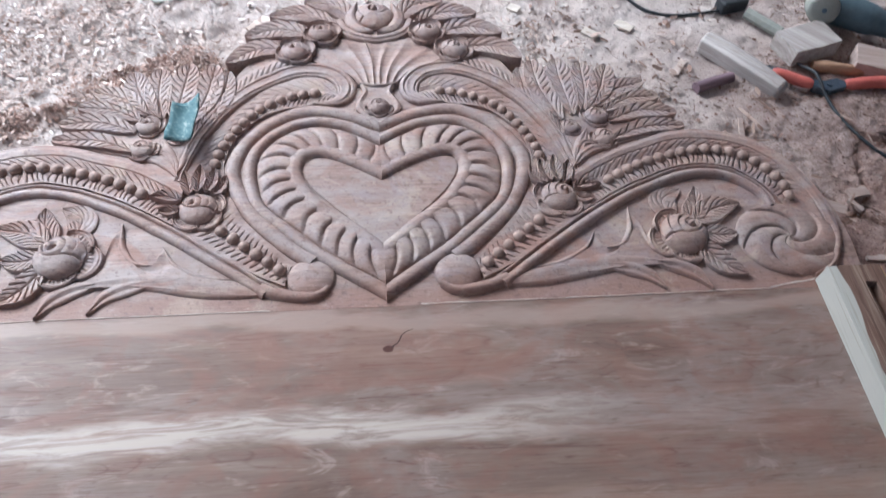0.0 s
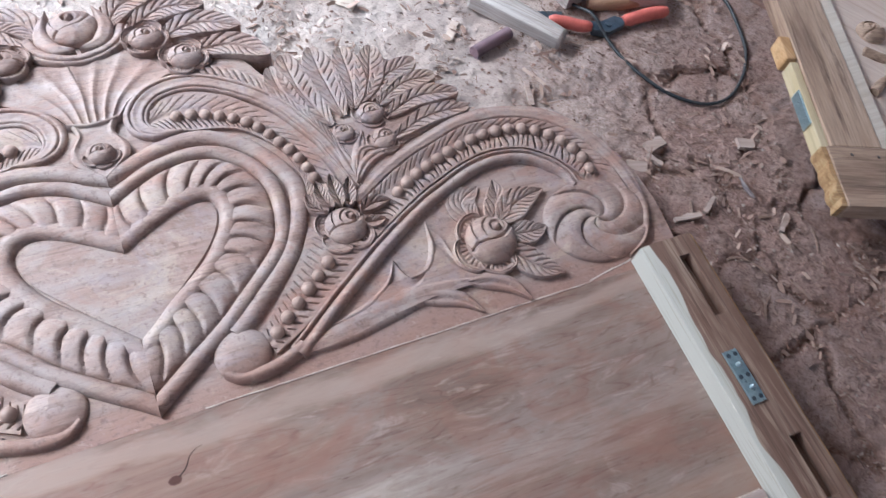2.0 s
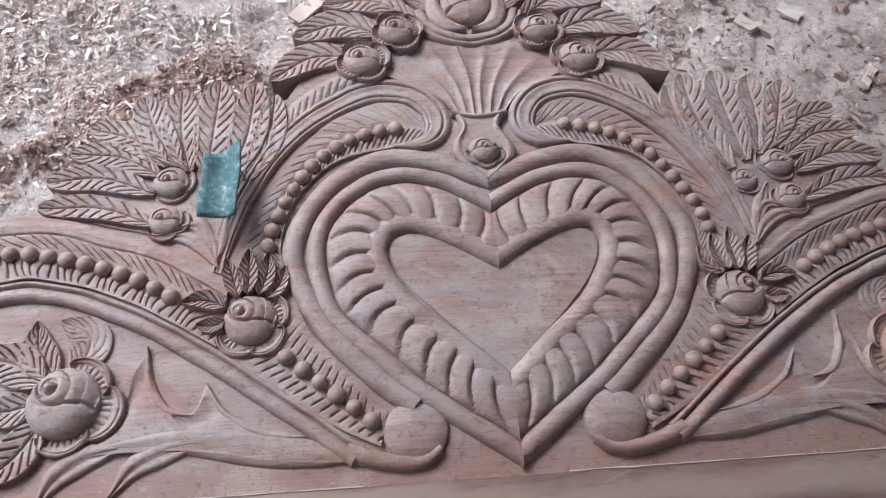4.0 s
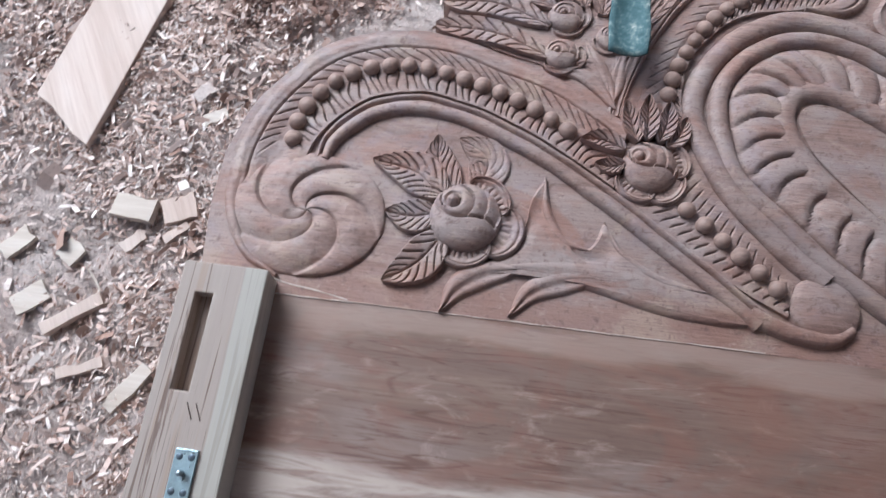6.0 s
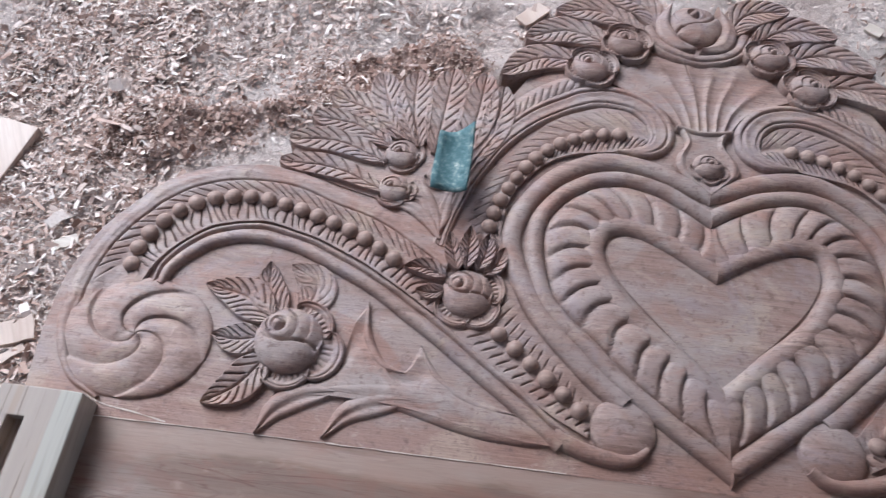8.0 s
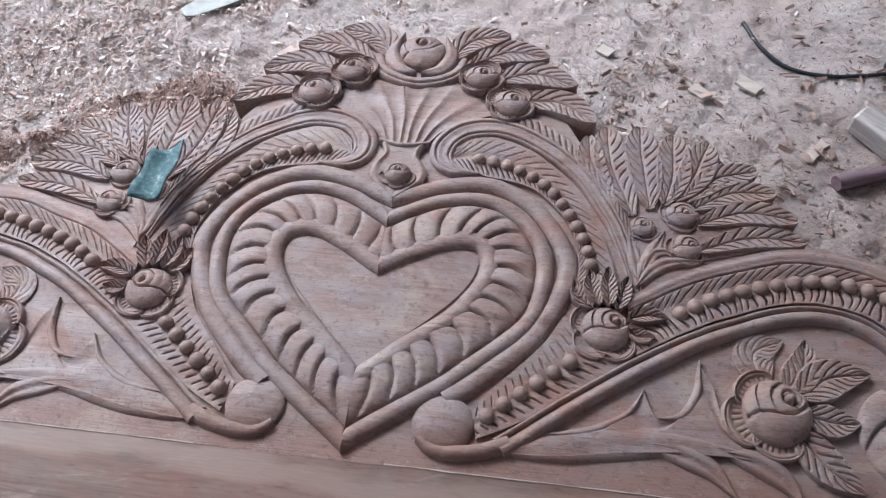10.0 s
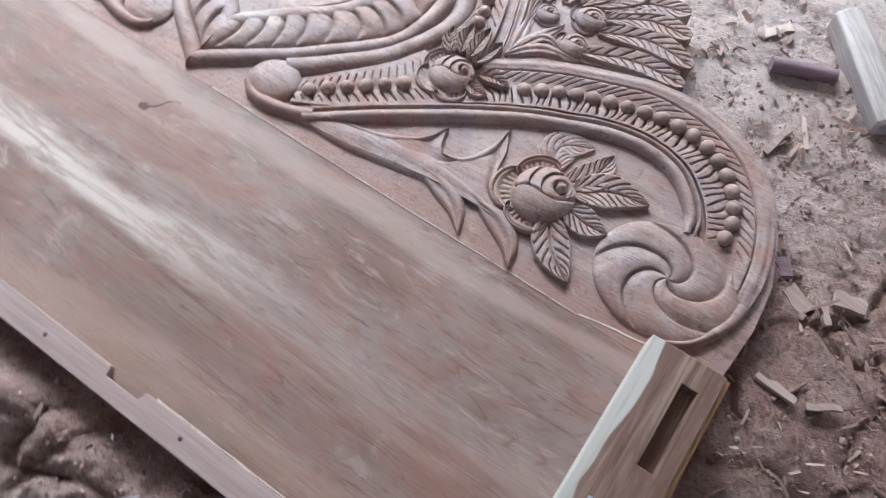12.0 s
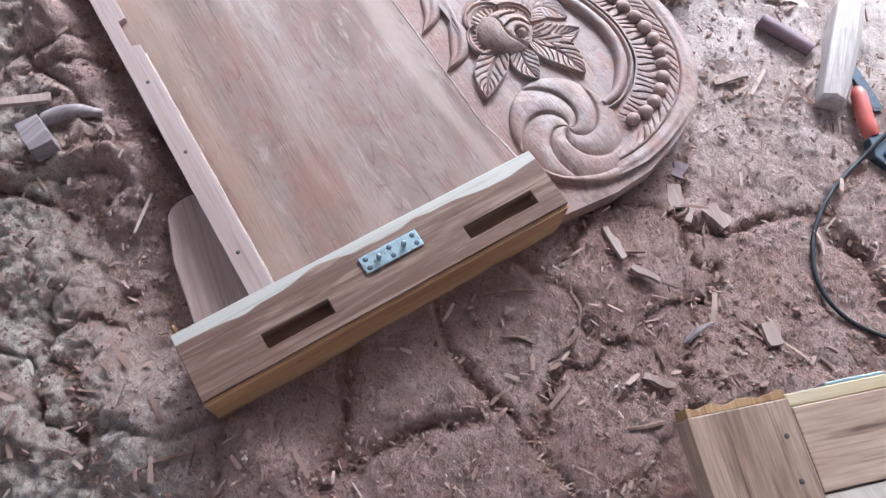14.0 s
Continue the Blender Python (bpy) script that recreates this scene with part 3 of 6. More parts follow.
def earth_level(x, y):
    """Height of the earth: level under the headboard, cracked clods on one side, rough stones below the foot."""
    x, y = np.asarray(x, float), np.asarray(y, float)
    wx, wy = x + 0.05 * fbm(x * 6, y * 6), y + 0.05 * fbm(x * 6 + 40, y * 6 + 9)
    near = np.exp(-((np.maximum(0, np.abs(x - 0.07) - 1.62) ** 2 + np.maximum(0, np.abs(y - 0.25) - 1.2) ** 2) / 0.05))
    z = GROUND - 0.008 + 0.018 * fbm(x * 3, y * 3) + (0.011 - 0.005 * smooth01((x - y * 0.7 - 0.35) / 0.5)) * fbm(x * 20, y * 20, 3) + 0.004 * np.abs(fbm(x * 60 + 5, y * 60, 3))
    right = smooth01((x - y * 0.7 - 0.35) / 0.5)
    edge, pick = plates(x, y)
    crack = smooth01(2.0 * value_noise(x * 5 + 3, y * 5 + 8) - 0.3)
    z = z + right * ((pick - 0.5) * 0.012 - 0.008 * crack * (1 - smooth01((edge - 0.006 * pick) / 0.034)) * (0.4 + 1.2 * value_noise(x * 22, y * 22 + 4)) - 0.0008 * np.exp(-(edge / 0.006) ** 2) + 0.006 * np.abs(fbm(x * 34 + 9, y * 34, 3)))
    z = z - right * 0.0055 * crack_depth(x, y) * value_noise(x * 17 + 2, y * 17 + 30) + 0.016 * sawdust_heap(x, y) * (0.6 + 0.9 * value_noise(x * 30, y * 30 + 9))
    chunk, pick2 = cells(wx + 9, wy + 2, 0.045, 23)
    z = z + right * smooth01(2.2 * value_noise(x * 4 + 11, y * 4) - 0.9) * (0.006 * smooth01(chunk / 0.010) * pick2)
    stones = smooth01((-0.43 - y - 0.06 * fbm(x * 4, y * 4)) / 0.1)
    edge, pick = cells(wx + 3 + 0.05 * fbm(x * 12, y * 12), wy + 5 + 0.05 * fbm(x * 12 + 4, y * 12), 0.17, 11)
    rock = -0.006 + pick * 0.030 + 0.018 * smooth01(edge / 0.06) - 0.010 * np.exp(-(edge / 0.010) ** 2) + 0.03 * fbm(x * 9, y * 9) + 0.012 * np.abs(fbm(x * 30, y * 30, 3))
    edge3, pick3 = cells(wx + 4 + 0.02 * fbm(x * 30, y * 30), wy + 7 + 0.02 * fbm(x * 30 + 9, y * 30), 0.055, 31)
    rock = rock + 0.009 * pick3 - 0.005 * np.exp(-(edge3 / 0.005) ** 2) + 0.034 * np.exp(-((y + 0.50) / 0.07) ** 2)
    rock = rock + 0.014 * np.abs(fbm(x * 16 + 70, y * 16 + 3, 3)) + 0.009 * np.abs(fbm(x * 55 + 3, y * 55, 2)) - 0.006 * np.exp(-(np.abs(fbm(x * 14 + 50, y * 14, 3)) / 0.03) ** 2)
    prop = np.exp(-((x - 0.70) / 0.20) ** 4) * smooth01((y + 0.66) / 0.08)
    z = z + stones * (1 - 0.55 * smooth01((x - 0.75) / 0.3)) * (1 - 0.85 * prop) * 0.8 * rock - 0.022 * prop * smooth01((-0.36 - y) / 0.04)
    z = z + 0.020 * np.exp(-(np.maximum(0, x - 0.92) / 0.11) ** 2) * smooth01((x - 0.70) / 0.18) * smooth01((0.16 - y) / 0.15) * smooth01((y + 0.75) / 0.2) * (1 - prop)
    return GROUND + (z - GROUND) * near


fine_x = np.arange(-1.45, 1.65, 0.0041)
fine_y = np.arange(-0.95, 1.35, 0.0041)
far = np.cumsum(0.012 * 1.28 ** np.arange(36))
gx = np.concatenate([fine_x[0] - far[::-1], fine_x, fine_x[-1] + far])
gy = np.concatenate([fine_y[0] - far[::-1], fine_y, fine_y[-1] + far])
mx, my = np.meshgrid(gx, gy, indexing="ij")
mz = earth_level(mx, my)
nx, ny = mx.shape
idx = np.arange(nx * ny).reshape(nx, ny)
me = bpy.data.meshes.new("ground")
quads = np.stack([idx[:-1, :-1], idx[1:, :-1], idx[1:, 1:], idx[:-1, 1:]], -1).reshape(-1, 4)
me.from_pydata(np.stack([mx, my, mz], -1).reshape(-1, 3).tolist(), [], quads.tolist())
me.polygons.foreach_set("use_smooth", [True] * len(me.polygons))
me.materials.append(EARTH)
soil = me.attributes.new("loose_soil", "FLOAT", "POINT")
clay_side = smooth01((mx - my * 0.7 - 0.35) / 0.5) * smooth01((1.64 - mx) / 0.15) * smooth01((my + 0.94) / 0.15) * smooth01((1.34 - my) / 0.15)
joint = (1 - smooth01((plates(mx, my)[0] - 0.004) / 0.026)) * smooth01(2.2 * value_noise(mx * 5 + 3, my * 5 + 8) - 0.25)
soil.data.foreach_set("value", np.clip(np.maximum(clay_side * joint, 0.85 * sawdust_heap(mx, my)), 0, 1).ravel().astype(np.float32))
tagged(new("ground", me), "dusty pinkish earth floor, cracked and strewn with shavings", "ground", kind="structure")


# added open-sided shed, unseen: roof to shade, two plain walls to bounce light
def shade_box(u0, u1, v0, v1, z0, z1):
    """A box laid out along the way to the light (u) and across it (v)."""
    c, s = math.cos(radians(SUN_AZ)), math.sin(radians(SUN_AZ))
    v, f = box(u0, u1, v0, v1, z0, z1)
    return np.stack([c * v[:, 0] - s * v[:, 1], s * v[:, 0] + c * v[:, 1], v[:, 2]], 1), f


BOUNCE_PALE = plain("pale_bounce_wall", (0.74, 0.70, 0.66), 0.9, 0.0, 8, 0.4)
SHADE_SHEET = plain("dull_shade_sheet", (0.46, 0.43, 0.40), 0.7, 0.0, 6, 0.4)
v, f = shade_box(-4.0, EAVE_U, -4.0, 4.0, 0.0, 0.06)
v[:, 2] += EAVE_Z + 0.22 * (EAVE_U - (v[:, 0] * math.cos(radians(SUN_AZ)) + v[:, 1] * math.sin(radians(SUN_AZ))))
tagged(part("shade_roof", Geo().add(v, f), SHADE_SHEET, None, "", False), "added sloping roof sheet, out of view, to shade the place", "roof", kind="structure")
# unseen pale walls, added to fill the shade with bounced light
for name, dims in (("bounce_wall_back", (-4.15, -4.0, -4.15, 4.15, -0.2, 3.15)), ("bounce_wall_side", (-4.0, 1.6, -4.15, -4.0, -0.2, 1.80))):
    tagged(part(name, Geo().add(*shade_box(*dims)), BOUNCE_PALE, None, "", False), "added plain pale wall, out of view, to bounce light", "wall", kind="structure")


def level(x, y):
    return float(earth_level(np.array([x]), np.array([y]))[0])


# ---- the headboard ----
headboard = thing("headboard", (0, 0, GROUND), "carved hardwood bed headboard with heart, lying on the earth", "headboard")


def H(name, geo, label="", material=CARVED, parent=headboard, **kw):
    return part(name, geo, material, parent, label, **kw)


# crest board: outline of one half, then mirrored
half_line = np.vstack([
    [(0.0, -0.012), (0.888, -0.012), (0.897, 0.10)],
    spline([(0.893, 0.17), (0.872, 0.245), (0.832, 0.31), (0.765, 0.365), (0.675, 0.389), (0.60, 0.383)], 30),
    spline([(0.585, 0.41), (0.56, 0.46), (0.50, 0.51), (0.43, 0.53), (0.36, 0.515), (0.325, 0.53)], 16),
    spline([(0.30, 0.585), (0.265, 0.65), (0.225, 0.712), (0.15, 0.770), (0.07, 0.798), (0.0, 0.805)], 18)])
left_line = (half_line * (-1, 1))[::-1]
outline = np.vstack([half_line[:-1], left_line[:-1]])
H("crest_board", Geo().add(*prism(outline.tolist(), Z0 - 0.034, Z0)), "carved crest board with scrolled outline", smooth=False)

# plain panel and its foot batten
H("plain_panel", Geo().add(*box(-0.795, 0.795, -0.425, -0.0121, Z0 - 0.032, Z0 - 0.0004)), "wide planed plank with a pale sapwood streak", PANEL, smooth=False)
crack = spline([(0.006, -0.093), (0.017, -0.084), (0.024, -0.071), (0.033, -0.064), (0.043, -0.0605)], 24)
H("crack", Geo().add(*loft(*sides(crack, 0.0022 * np.linspace(1.2, 0.3, 24)), lambda s, u: 0.0006 * np.ones_like(u), 3, Z0 - 0.0008, 0.001)), "short dark crack from the knot", DARK)
g = Geo()
g.add(*prism([(-0.785, -0.442), (0.785, -0.442), (0.785, -0.406), (0.318, -0.406), (0.314, -0.419), (0.262, -0.419), (0.258, -0.406), (-0.785, -0.406)], Z0 - 0.03, Z0 + 0.010))
batten = H("foot_batten", g, "pinkish batten nailed along the foot edge", RAIL, smooth=False, bevel=0.0012)
nail = ball_mesh("nail_head", 0.0032, 0.0012, 10, 4)
for x, y in ((0.712, -0.427), (0.53, -0.424), (0.39, -0.423), (0.16, -0.425), (-0.08, -0.424), (-0.33, -0.426), (-0.56, -0.424)):
    H("nail", nail, "", NAIL, batten).location = (x, y, Z0 + 0.010)


# thin uneven pale lines along the joints and the foot of the whirls
JOINT_PALE = plain("pale_joint_line", (0.62, 0.53, 0.46), 0.9, 0.0, 300, 0.5)
for pts, width in (([(-0.79, -0.0125), (-0.50, -0.0118), (-0.20, -0.0124)], 0.0011), ([(0.06, -0.0118), (0.35, -0.0125), (0.60, -0.0116), (0.70, -0.0118)], 0.0011),
                   ([(0.70, -0.010), (0.745, -0.002), (0.795, 0.006), (0.838, 0.030), (0.864, 0.064)], 0.0018), ([(-0.70, -0.010), (-0.745, -0.002), (-0.795, 0.006), (-0.838, 0.030)], 0.0014),
                   ([(0.33, -0.4045), (0.55, -0.4042), (0.785, -0.4046)], 0.0024)):
    line = spline(pts, 60)
    line[:, 1] += 0.0012 * fbm(line[:, 0] * 40, line[:, 1] * 40 + 8)
    thick = width * (0.35 + 1.1 * value_noise(line[:, 0] * 55, line[:, 1] * 9))
    H("joint_line", Geo().add(*loft(*sides(line, thick), lambda s, u: 0.0006 * np.ones_like(u), 3, Z0 + 0.0002, 0.0012)), "thin pale line along the joint", JOINT_PALE)


def post_geo():
    """A squared post with two mortises and a bevelled inner edge."""
    xs, ys = [0.79, 0.817, 0.847, 0.868, 0.889], [-0.55, -0.452, -0.357, -0.148, -0.035, 0.002]
    hole = {(2, 1), (2, 3)}
    lo, g = GROUND - 0.002, Geo()
    top = {0.79: 0.1442}
    cell = {(i, j) for i in range(4) for j in range(5)} - hole
    P = lambda i, j, t: (xs[i], ys[j], top.get(xs[i], 0.147) if t else lo)
    for i, j in sorted(cell):
        g.add([P(i, j, 1), P(i + 1, j, 1), P(i + 1, j + 1, 1), P(i, j + 1, 1)], [(0, 1, 2, 3)])
        g.add([P(i, j, 0), P(i + 1, j, 0), P(i + 1, j + 1, 0), P(i, j + 1, 0)], [(3, 2, 1, 0)])
        for (k, l), (p, q) in (((i - 1, j), ((i, j + 1), (i, j))), ((i + 1, j), ((i + 1, j), (i + 1, j + 1))), ((i, j - 1), ((i, j), (i + 1, j))), ((i, j + 1), ((i + 1, j + 1), (i, j + 1)))):
            if (k, l) not in cell:
                g.add([P(*p, 0), P(*q, 0), P(*q, 1), P(*p, 1)], [(0, 1, 2, 3)])
    for i, j in sorted(hole):
        g.add([(xs[i], ys[j], 0.127), (xs[i + 1], ys[j], 0.127), (xs[i + 1], ys[j + 1], 0.127), (xs[i], ys[j + 1], 0.127)], [(0, 1, 2, 3)])
    bm = bmesh.new()
    me = g.mesh("post", False)
    bm.from_mesh(me)
    bmesh.ops.remove_doubles(bm, verts=bm.verts, dist=1e-5)
    bm.to_mesh(me)
    bm.free()
    return me


def flipped(me):
    """The mirror image of a mesh across the middle of the headboard."""
    me = me.copy()
    me.transform(Matrix.Diagonal((-1, 1, 1, 1)))
    me.flip_normals()
    return me


screw_flat = ball_mesh("screw", 0.0040, 0.0007, 12, 4)
bolt_mesh = Geo().add(*rod([(0, 0, -0.002), (0, 0, 0.009), (0, 0, 0.0105)], [0.0034, 0.0034, 0.002], 10)).mesh("bolt")
right_post = post_geo()
for sgn, me, label in ((1, right_post, "squared bed post with mortises and amber outer face"), (-1, flipped(right_post), "squared pale bed post with two mortises")):
    post = H("post", me, label, POST, bevel=0.0015)
    if sgn > 0:
        H("amber_edge", Geo().add(*box(0.889, 0.8945, -0.549, 0.0, GROUND, 0.1415)), "amber bark-side face", AMBER, post, smooth=False)
    plate = H("bed_bracket", Geo().add(*box(0.8185 * sgn, 0.8435 * sgn, -0.2965, -0.2085, 0.1465, 0.1505) if sgn > 0 else box(-0.8435, -0.8185, -0.2965, -0.2085, 0.1465, 0.1505)), "blue zinc bed bracket plate", ZINC, post, smooth=False, bevel=0.0006)
    cx = 0.831 * sgn
    for dx, dy in ((-0.0065, 0.036), (0.0065, 0.036), (-0.0065, 0.0), (0.0065, 0.0), (-0.0065, -0.036), (0.0065, -0.036)):
        part("screw", screw_flat, STEEL, post).location = (cx + dx, -0.2525 + dy, 0.1505)
    for dy in (0.019, -0.019):
        part("bolt", bolt_mesh, SCREW, post).location = (cx, -0.2525 + dy, 0.150)

for k in range(2):
    mark = spline([(-0.845 + 0.010 * k, -0.160), (-0.840 + 0.010 * k, -0.170), (-0.836 + 0.010 * k, -0.178)], 10)
    H("pencil_mark", Geo().add(*loft(*sides(mark, 0.0012), lambda s, u: 0.0004 * np.ones_like(u), 3, 0.147, 0.0005)), "short dark pencil tick", DARK)

# heart: field, rings and rope, each half cut off at the middle
field = [(0.0, 0.273), (0.042, 0.305), (0.086, 0.326), (0.128, 0.333), (0.149, 0.318), (0.149, 0.294), (0.132, 0.257), (0.097, 0.217), (0.048, 0.165), (0.0, 0.120)]
ring1 = [(-0.008, 0.286), (0.037, 0.315), (0.080, 0.338), (0.122, 0.352), (0.156, 0.344), (0.170, 0.315), (0.166, 0.281), (0.148, 0.246), (0.121, 0.212), (0.079, 0.173), (0.040, 0.136), (-0.012, 0.088)]
inner = [(-0.008, 0.375), (0.052, 0.412), (0.092, 0.427), (0.136, 0.433), (0.182, 0.423), (0.222, 0.390), (0.248, 0.348), (0.255, 0.308), (0.249, 0.255), (0.228, 0.206), (0.155, 0.134), (0.108, 0.092), (-0.012, 0.007)]
outer = [(-0.008, 0.420), (0.054, 0.445), (0.092, 0.459), (0.138, 0.466), (0.184, 0.456), (0.240, 0.416), (0.281, 0.347), (0.286, 0.284), (0.244, 0.196), (0.178, 0.124), (0.128, 0.084)]


def moulding(pts, width, h, n, nu=13):
    """A half-round moulding whose edges fall into fine knife grooves."""
    a, b = sides(spline(pts, n), width)
    return loft(a, b, lambda s, u: 0.0015 + h * np.maximum(0, 1 - (2 * u - 1) ** 2) ** 0.62 - 0.0022 * np.exp(-((np.abs(2 * u - 1) - 0.93) / 0.06) ** 2), nu, half=True)


g = Geo().both(*moulding(ring1, 0.034, 0.0145, 170, 17))
H("heart_ring", g, "rounded inner heart moulding")
g = Geo().both(*moulding(inner, 0.028, 0.0140, 210, 15))
H("heart_moulding", g, "rounded outer heart moulding")
g = Geo().both(*moulding(outer, 0.032, 0.0125, 200, 15))
H("heart_border", g, "broad rounded heart border")
ra, rb = sides(spline(inner, 520), 0.026)
sa, sb = sides(spline(ring1, 520), 0.033)
# inner edge of the outer moulding and outer edge of the ring
edge_out, edge_in = (rb if rb[150, 0] < ra[150, 0] else ra), (sa if sa[150, 0] > sb[150, 0] else sb)


def rope_height(s, u):
    lean = -0.5 + 1.9 * smooth01((0.42 - s) / 0.42)
    ph = 17 * s + lean * (u - 0.5) + 0.42 * np.sin(math.pi * u) + 0.12 * np.sin(23 * s)
    fr = ph - np.floor(ph)
    lobe = (np.maximum(0, 1 - np.abs(2 * fr - 1) ** 3.6) ** 0.6) * (0.80 + 0.35 * fr)
    return 0.002 + (0.003 + 0.0115 * lobe) * np.maximum(0, 1 - (2 * u - 1) ** 2) ** 0.45


g = Geo().both(*loft(edge_in, edge_out, rope_height, 19, half=True))
H("heart_rope", g, "twisted rope carving round the heart")
fl = spline(field, 70)
fl[:, 0] = np.maximum(fl[:, 0], 0)
H("heart_field", Geo().add(*prism(np.vstack([fl[::-1], (fl * (-1, 1))[1:-1]]).tolist(), Z0 - 0.004, Z0 + 0.0035)), "smooth plain heart", smooth=False, bevel=0.001)

# wing: outer edge and the moulding that runs down to the curl
wing_out = [(0.375, 0.268), (0.443, 0.313), (0.524, 0.350), (0.606, 0.377), (0.673, 0.382), (0.748, 0.366), (0.804, 0.333), (0.849, 0.275), (0.876, 0.201), (0.879, 0.130), (0.866, 0.075)]
wing_in = [(0.388, 0.178), (0.461, 0.224), (0.537, 0.259), (0.600, 0.281), (0.657, 0.287), (0.713, 0.273), (0.753, 0.241), (0.778, 0.203), (0.791, 0.167), (0.803, 0.125)]
stem_line = [(0.205, 0.024), (0.249, 0.056), (0.315, 0.107), (0.391, 0.160), (0.464, 0.206), (0.540, 0.241), (0.601, 0.263), (0.657, 0.269), (0.704, 0.257), (0.740, 0.229), (0.760, 0.200), (0.767, 0.172)]


def wing_height(s, u):
    ridge = 0.0135 * np.maximum(0, 1 - ((u - 0.115) / 0.118) ** 2) ** 0.5 * (u < 0.233)
    up = 0.0115 - 0.0065 * smooth01((u - 0.26) / 0.26)
    low = 0.0045 + 0.0055 * smooth01((u - 0.58) / 0.3)
    flat = np.where(u < 0.52, up, low)
    wob = 0.25 * np.sin(61 * s)
    gouge = 0.0055 * cuts(40 * s + 5.5 * u - 2.2 * (u - 0.3) ** 2 + wob, 0.062) * smooth01((u - 0.265) / 0.03) * smooth01((0.50 - u) / 0.06)
    gouge2 = 0.0065 * cuts(50 * s - 8.0 * u + 3.0 * (u - 0.6) ** 2 + wob, 0.075) * smooth01((u - 0.585) / 0.05) * smooth01((0.97 - u) / 0.03)
    fade = smooth01((0.90 - s) / 0.05)
    line = 0.0055 * np.exp(-((u - 0.245) / 0.014) ** 2)
    keep = smooth01((1 - s) / 0.08)
    return np.maximum(ridge * keep, flat * (0.35 + 0.65 * keep) - (gouge + gouge2) * fade - line)


wa, wb = spline(wing_out, 900), spline(wing_in, 900)
wing = Geo().add(*loft(wa, wb, wing_height, 54, skirt=0.02))
H("scroll_wing", wing, "S-scroll band with slanting gouge cuts")
H("scroll_wing", wing.mirrored(), "S-scroll band with slanting gouge cuts")


def stem_height(s, u):
    """A fine ridge, a dark groove and a full roundel."""
    fillet = 0.0115 * np.maximum(0, 1 - ((u - 0.13) / 0.14) ** 2) ** 0.5 * (u < 0.27)
    full = 0.0165 * np.maximum(0, 1 - ((u - 0.66) / 0.34) ** 2) ** 0.5 * (u > 0.32)
    return np.maximum(0.002, np.maximum(fillet, full))


mould = Geo().add(*loft(*sides(spline(stem_line, 190), np.interp(np.linspace(0, 1, 190), [0, 0.9, 1], [0.030, 0.030, 0.020])), stem_height, 25))
H("scroll_moulding", mould)
H("scroll_moulding", mould.mirrored())
bead = ball_mesh("bead", 0.0118, 0.0102, 16, 8)
small_bead = ball_mesh("bead", 0.0112, 0.0100, 16, 8)


def beads(line, count, mesh, z):
    for sgn in (1, -1):
        for x, y in spline(line, count):
            b = H("bead", mesh, "", BEAD)
            b.location = (sgn * x, y, z)
            b.rotation_euler = (0.16 * math.sin(91 * x * sgn), 0.16 * math.sin(57 * y), 37 * x)
            b.scale = (1 + 0.07 * math.sin(133 * x * sgn + y), 1 + 0.07 * math.sin(211 * y + sgn), 1)


beads([(0.452, 0.252), (0.500, 0.280), (0.547, 0.299), (0.595, 0.314), (0.643, 0.325), (0.683, 0.326), (0.723, 0.318), (0.759, 0.299), (0.784, 0.272), (0.800, 0.247), (0.808, 0.222), (0.809, 0.197)], 18, bead, Z0 + 0.0062)

# strip with beads between the heart and the lower moulding
lo_a = spline([(0.165, 0.075), (0.21, 0.125), (0.255, 0.18), (0.285, 0.23)], 260)
lo_b = spline([(0.175, 0.032), (0.245, 0.070), (0.315, 0.122), (0.375, 0.166)], 260)


def strip_height(s, u):
    g1 = 0.0045 * cuts(16 * s + 1.6 * u, 0.08) * smooth01((u - 0.1) / 0.1) * smooth01((0.40 - u) / 0.08)
    g2 = 0.0055 * cuts(17 * s - 2.6 * u, 0.10) * smooth01((u - 0.64) / 0.06) * smooth01((0.92 - u) / 0.06)
    return 0.008 - 0.003 * np.exp(-((u - 0.55) / 0.12) ** 2) - g1 - g2


low = Geo().add(*loft(lo_a, lo_b, strip_height, 34))
H("feather_strip", low)
H("feather_strip", low.mirrored())
beads([(0.187, 0.066), (0.215, 0.090), (0.243, 0.113), (0.270, 0.136), (0.296, 0.157)], 6, small_bead, Z0 + 0.0068)

# curl at the foot of the moulding
curl_line = [(0.218, 0.033), (0.185, 0.018), (0.152, 0.011), (0.122, 0.012), (0.100, 0.026)]
curl = Geo().add(*tube(curl_line, np.interp(np.linspace(0, 1, 70), [0, 0.6, 1], [0.023, 0.023, 0.014]), 0.0165, 70, 9))
curl.add(*bloom((0.130, 0.049), 0.043, (0.0, 0.0), 0.43, 0.0, 20, 56))
H("curl", curl)
H("curl", curl.mirrored())

# C-scroll over the heart, its feathering and beads
c_line = [(0.392, 0.285), (0.370, 0.373), (0.331, 0.462), (0.278, 0.532), (0.216, 0.578), (0.158, 0.594), (0.106, 0.584), (0.074, 0.554), (0.068, 0.518), (0.090, 0.491), (0.138, 0.482)]
wc = np.interp(np.linspace(0, 1, 220), [0, 0.15, 0.5, 0.72, 0.84, 0.94, 1], [0.018, 0.032, 0.040, 0.046, 0.044, 0.022, 0.004])


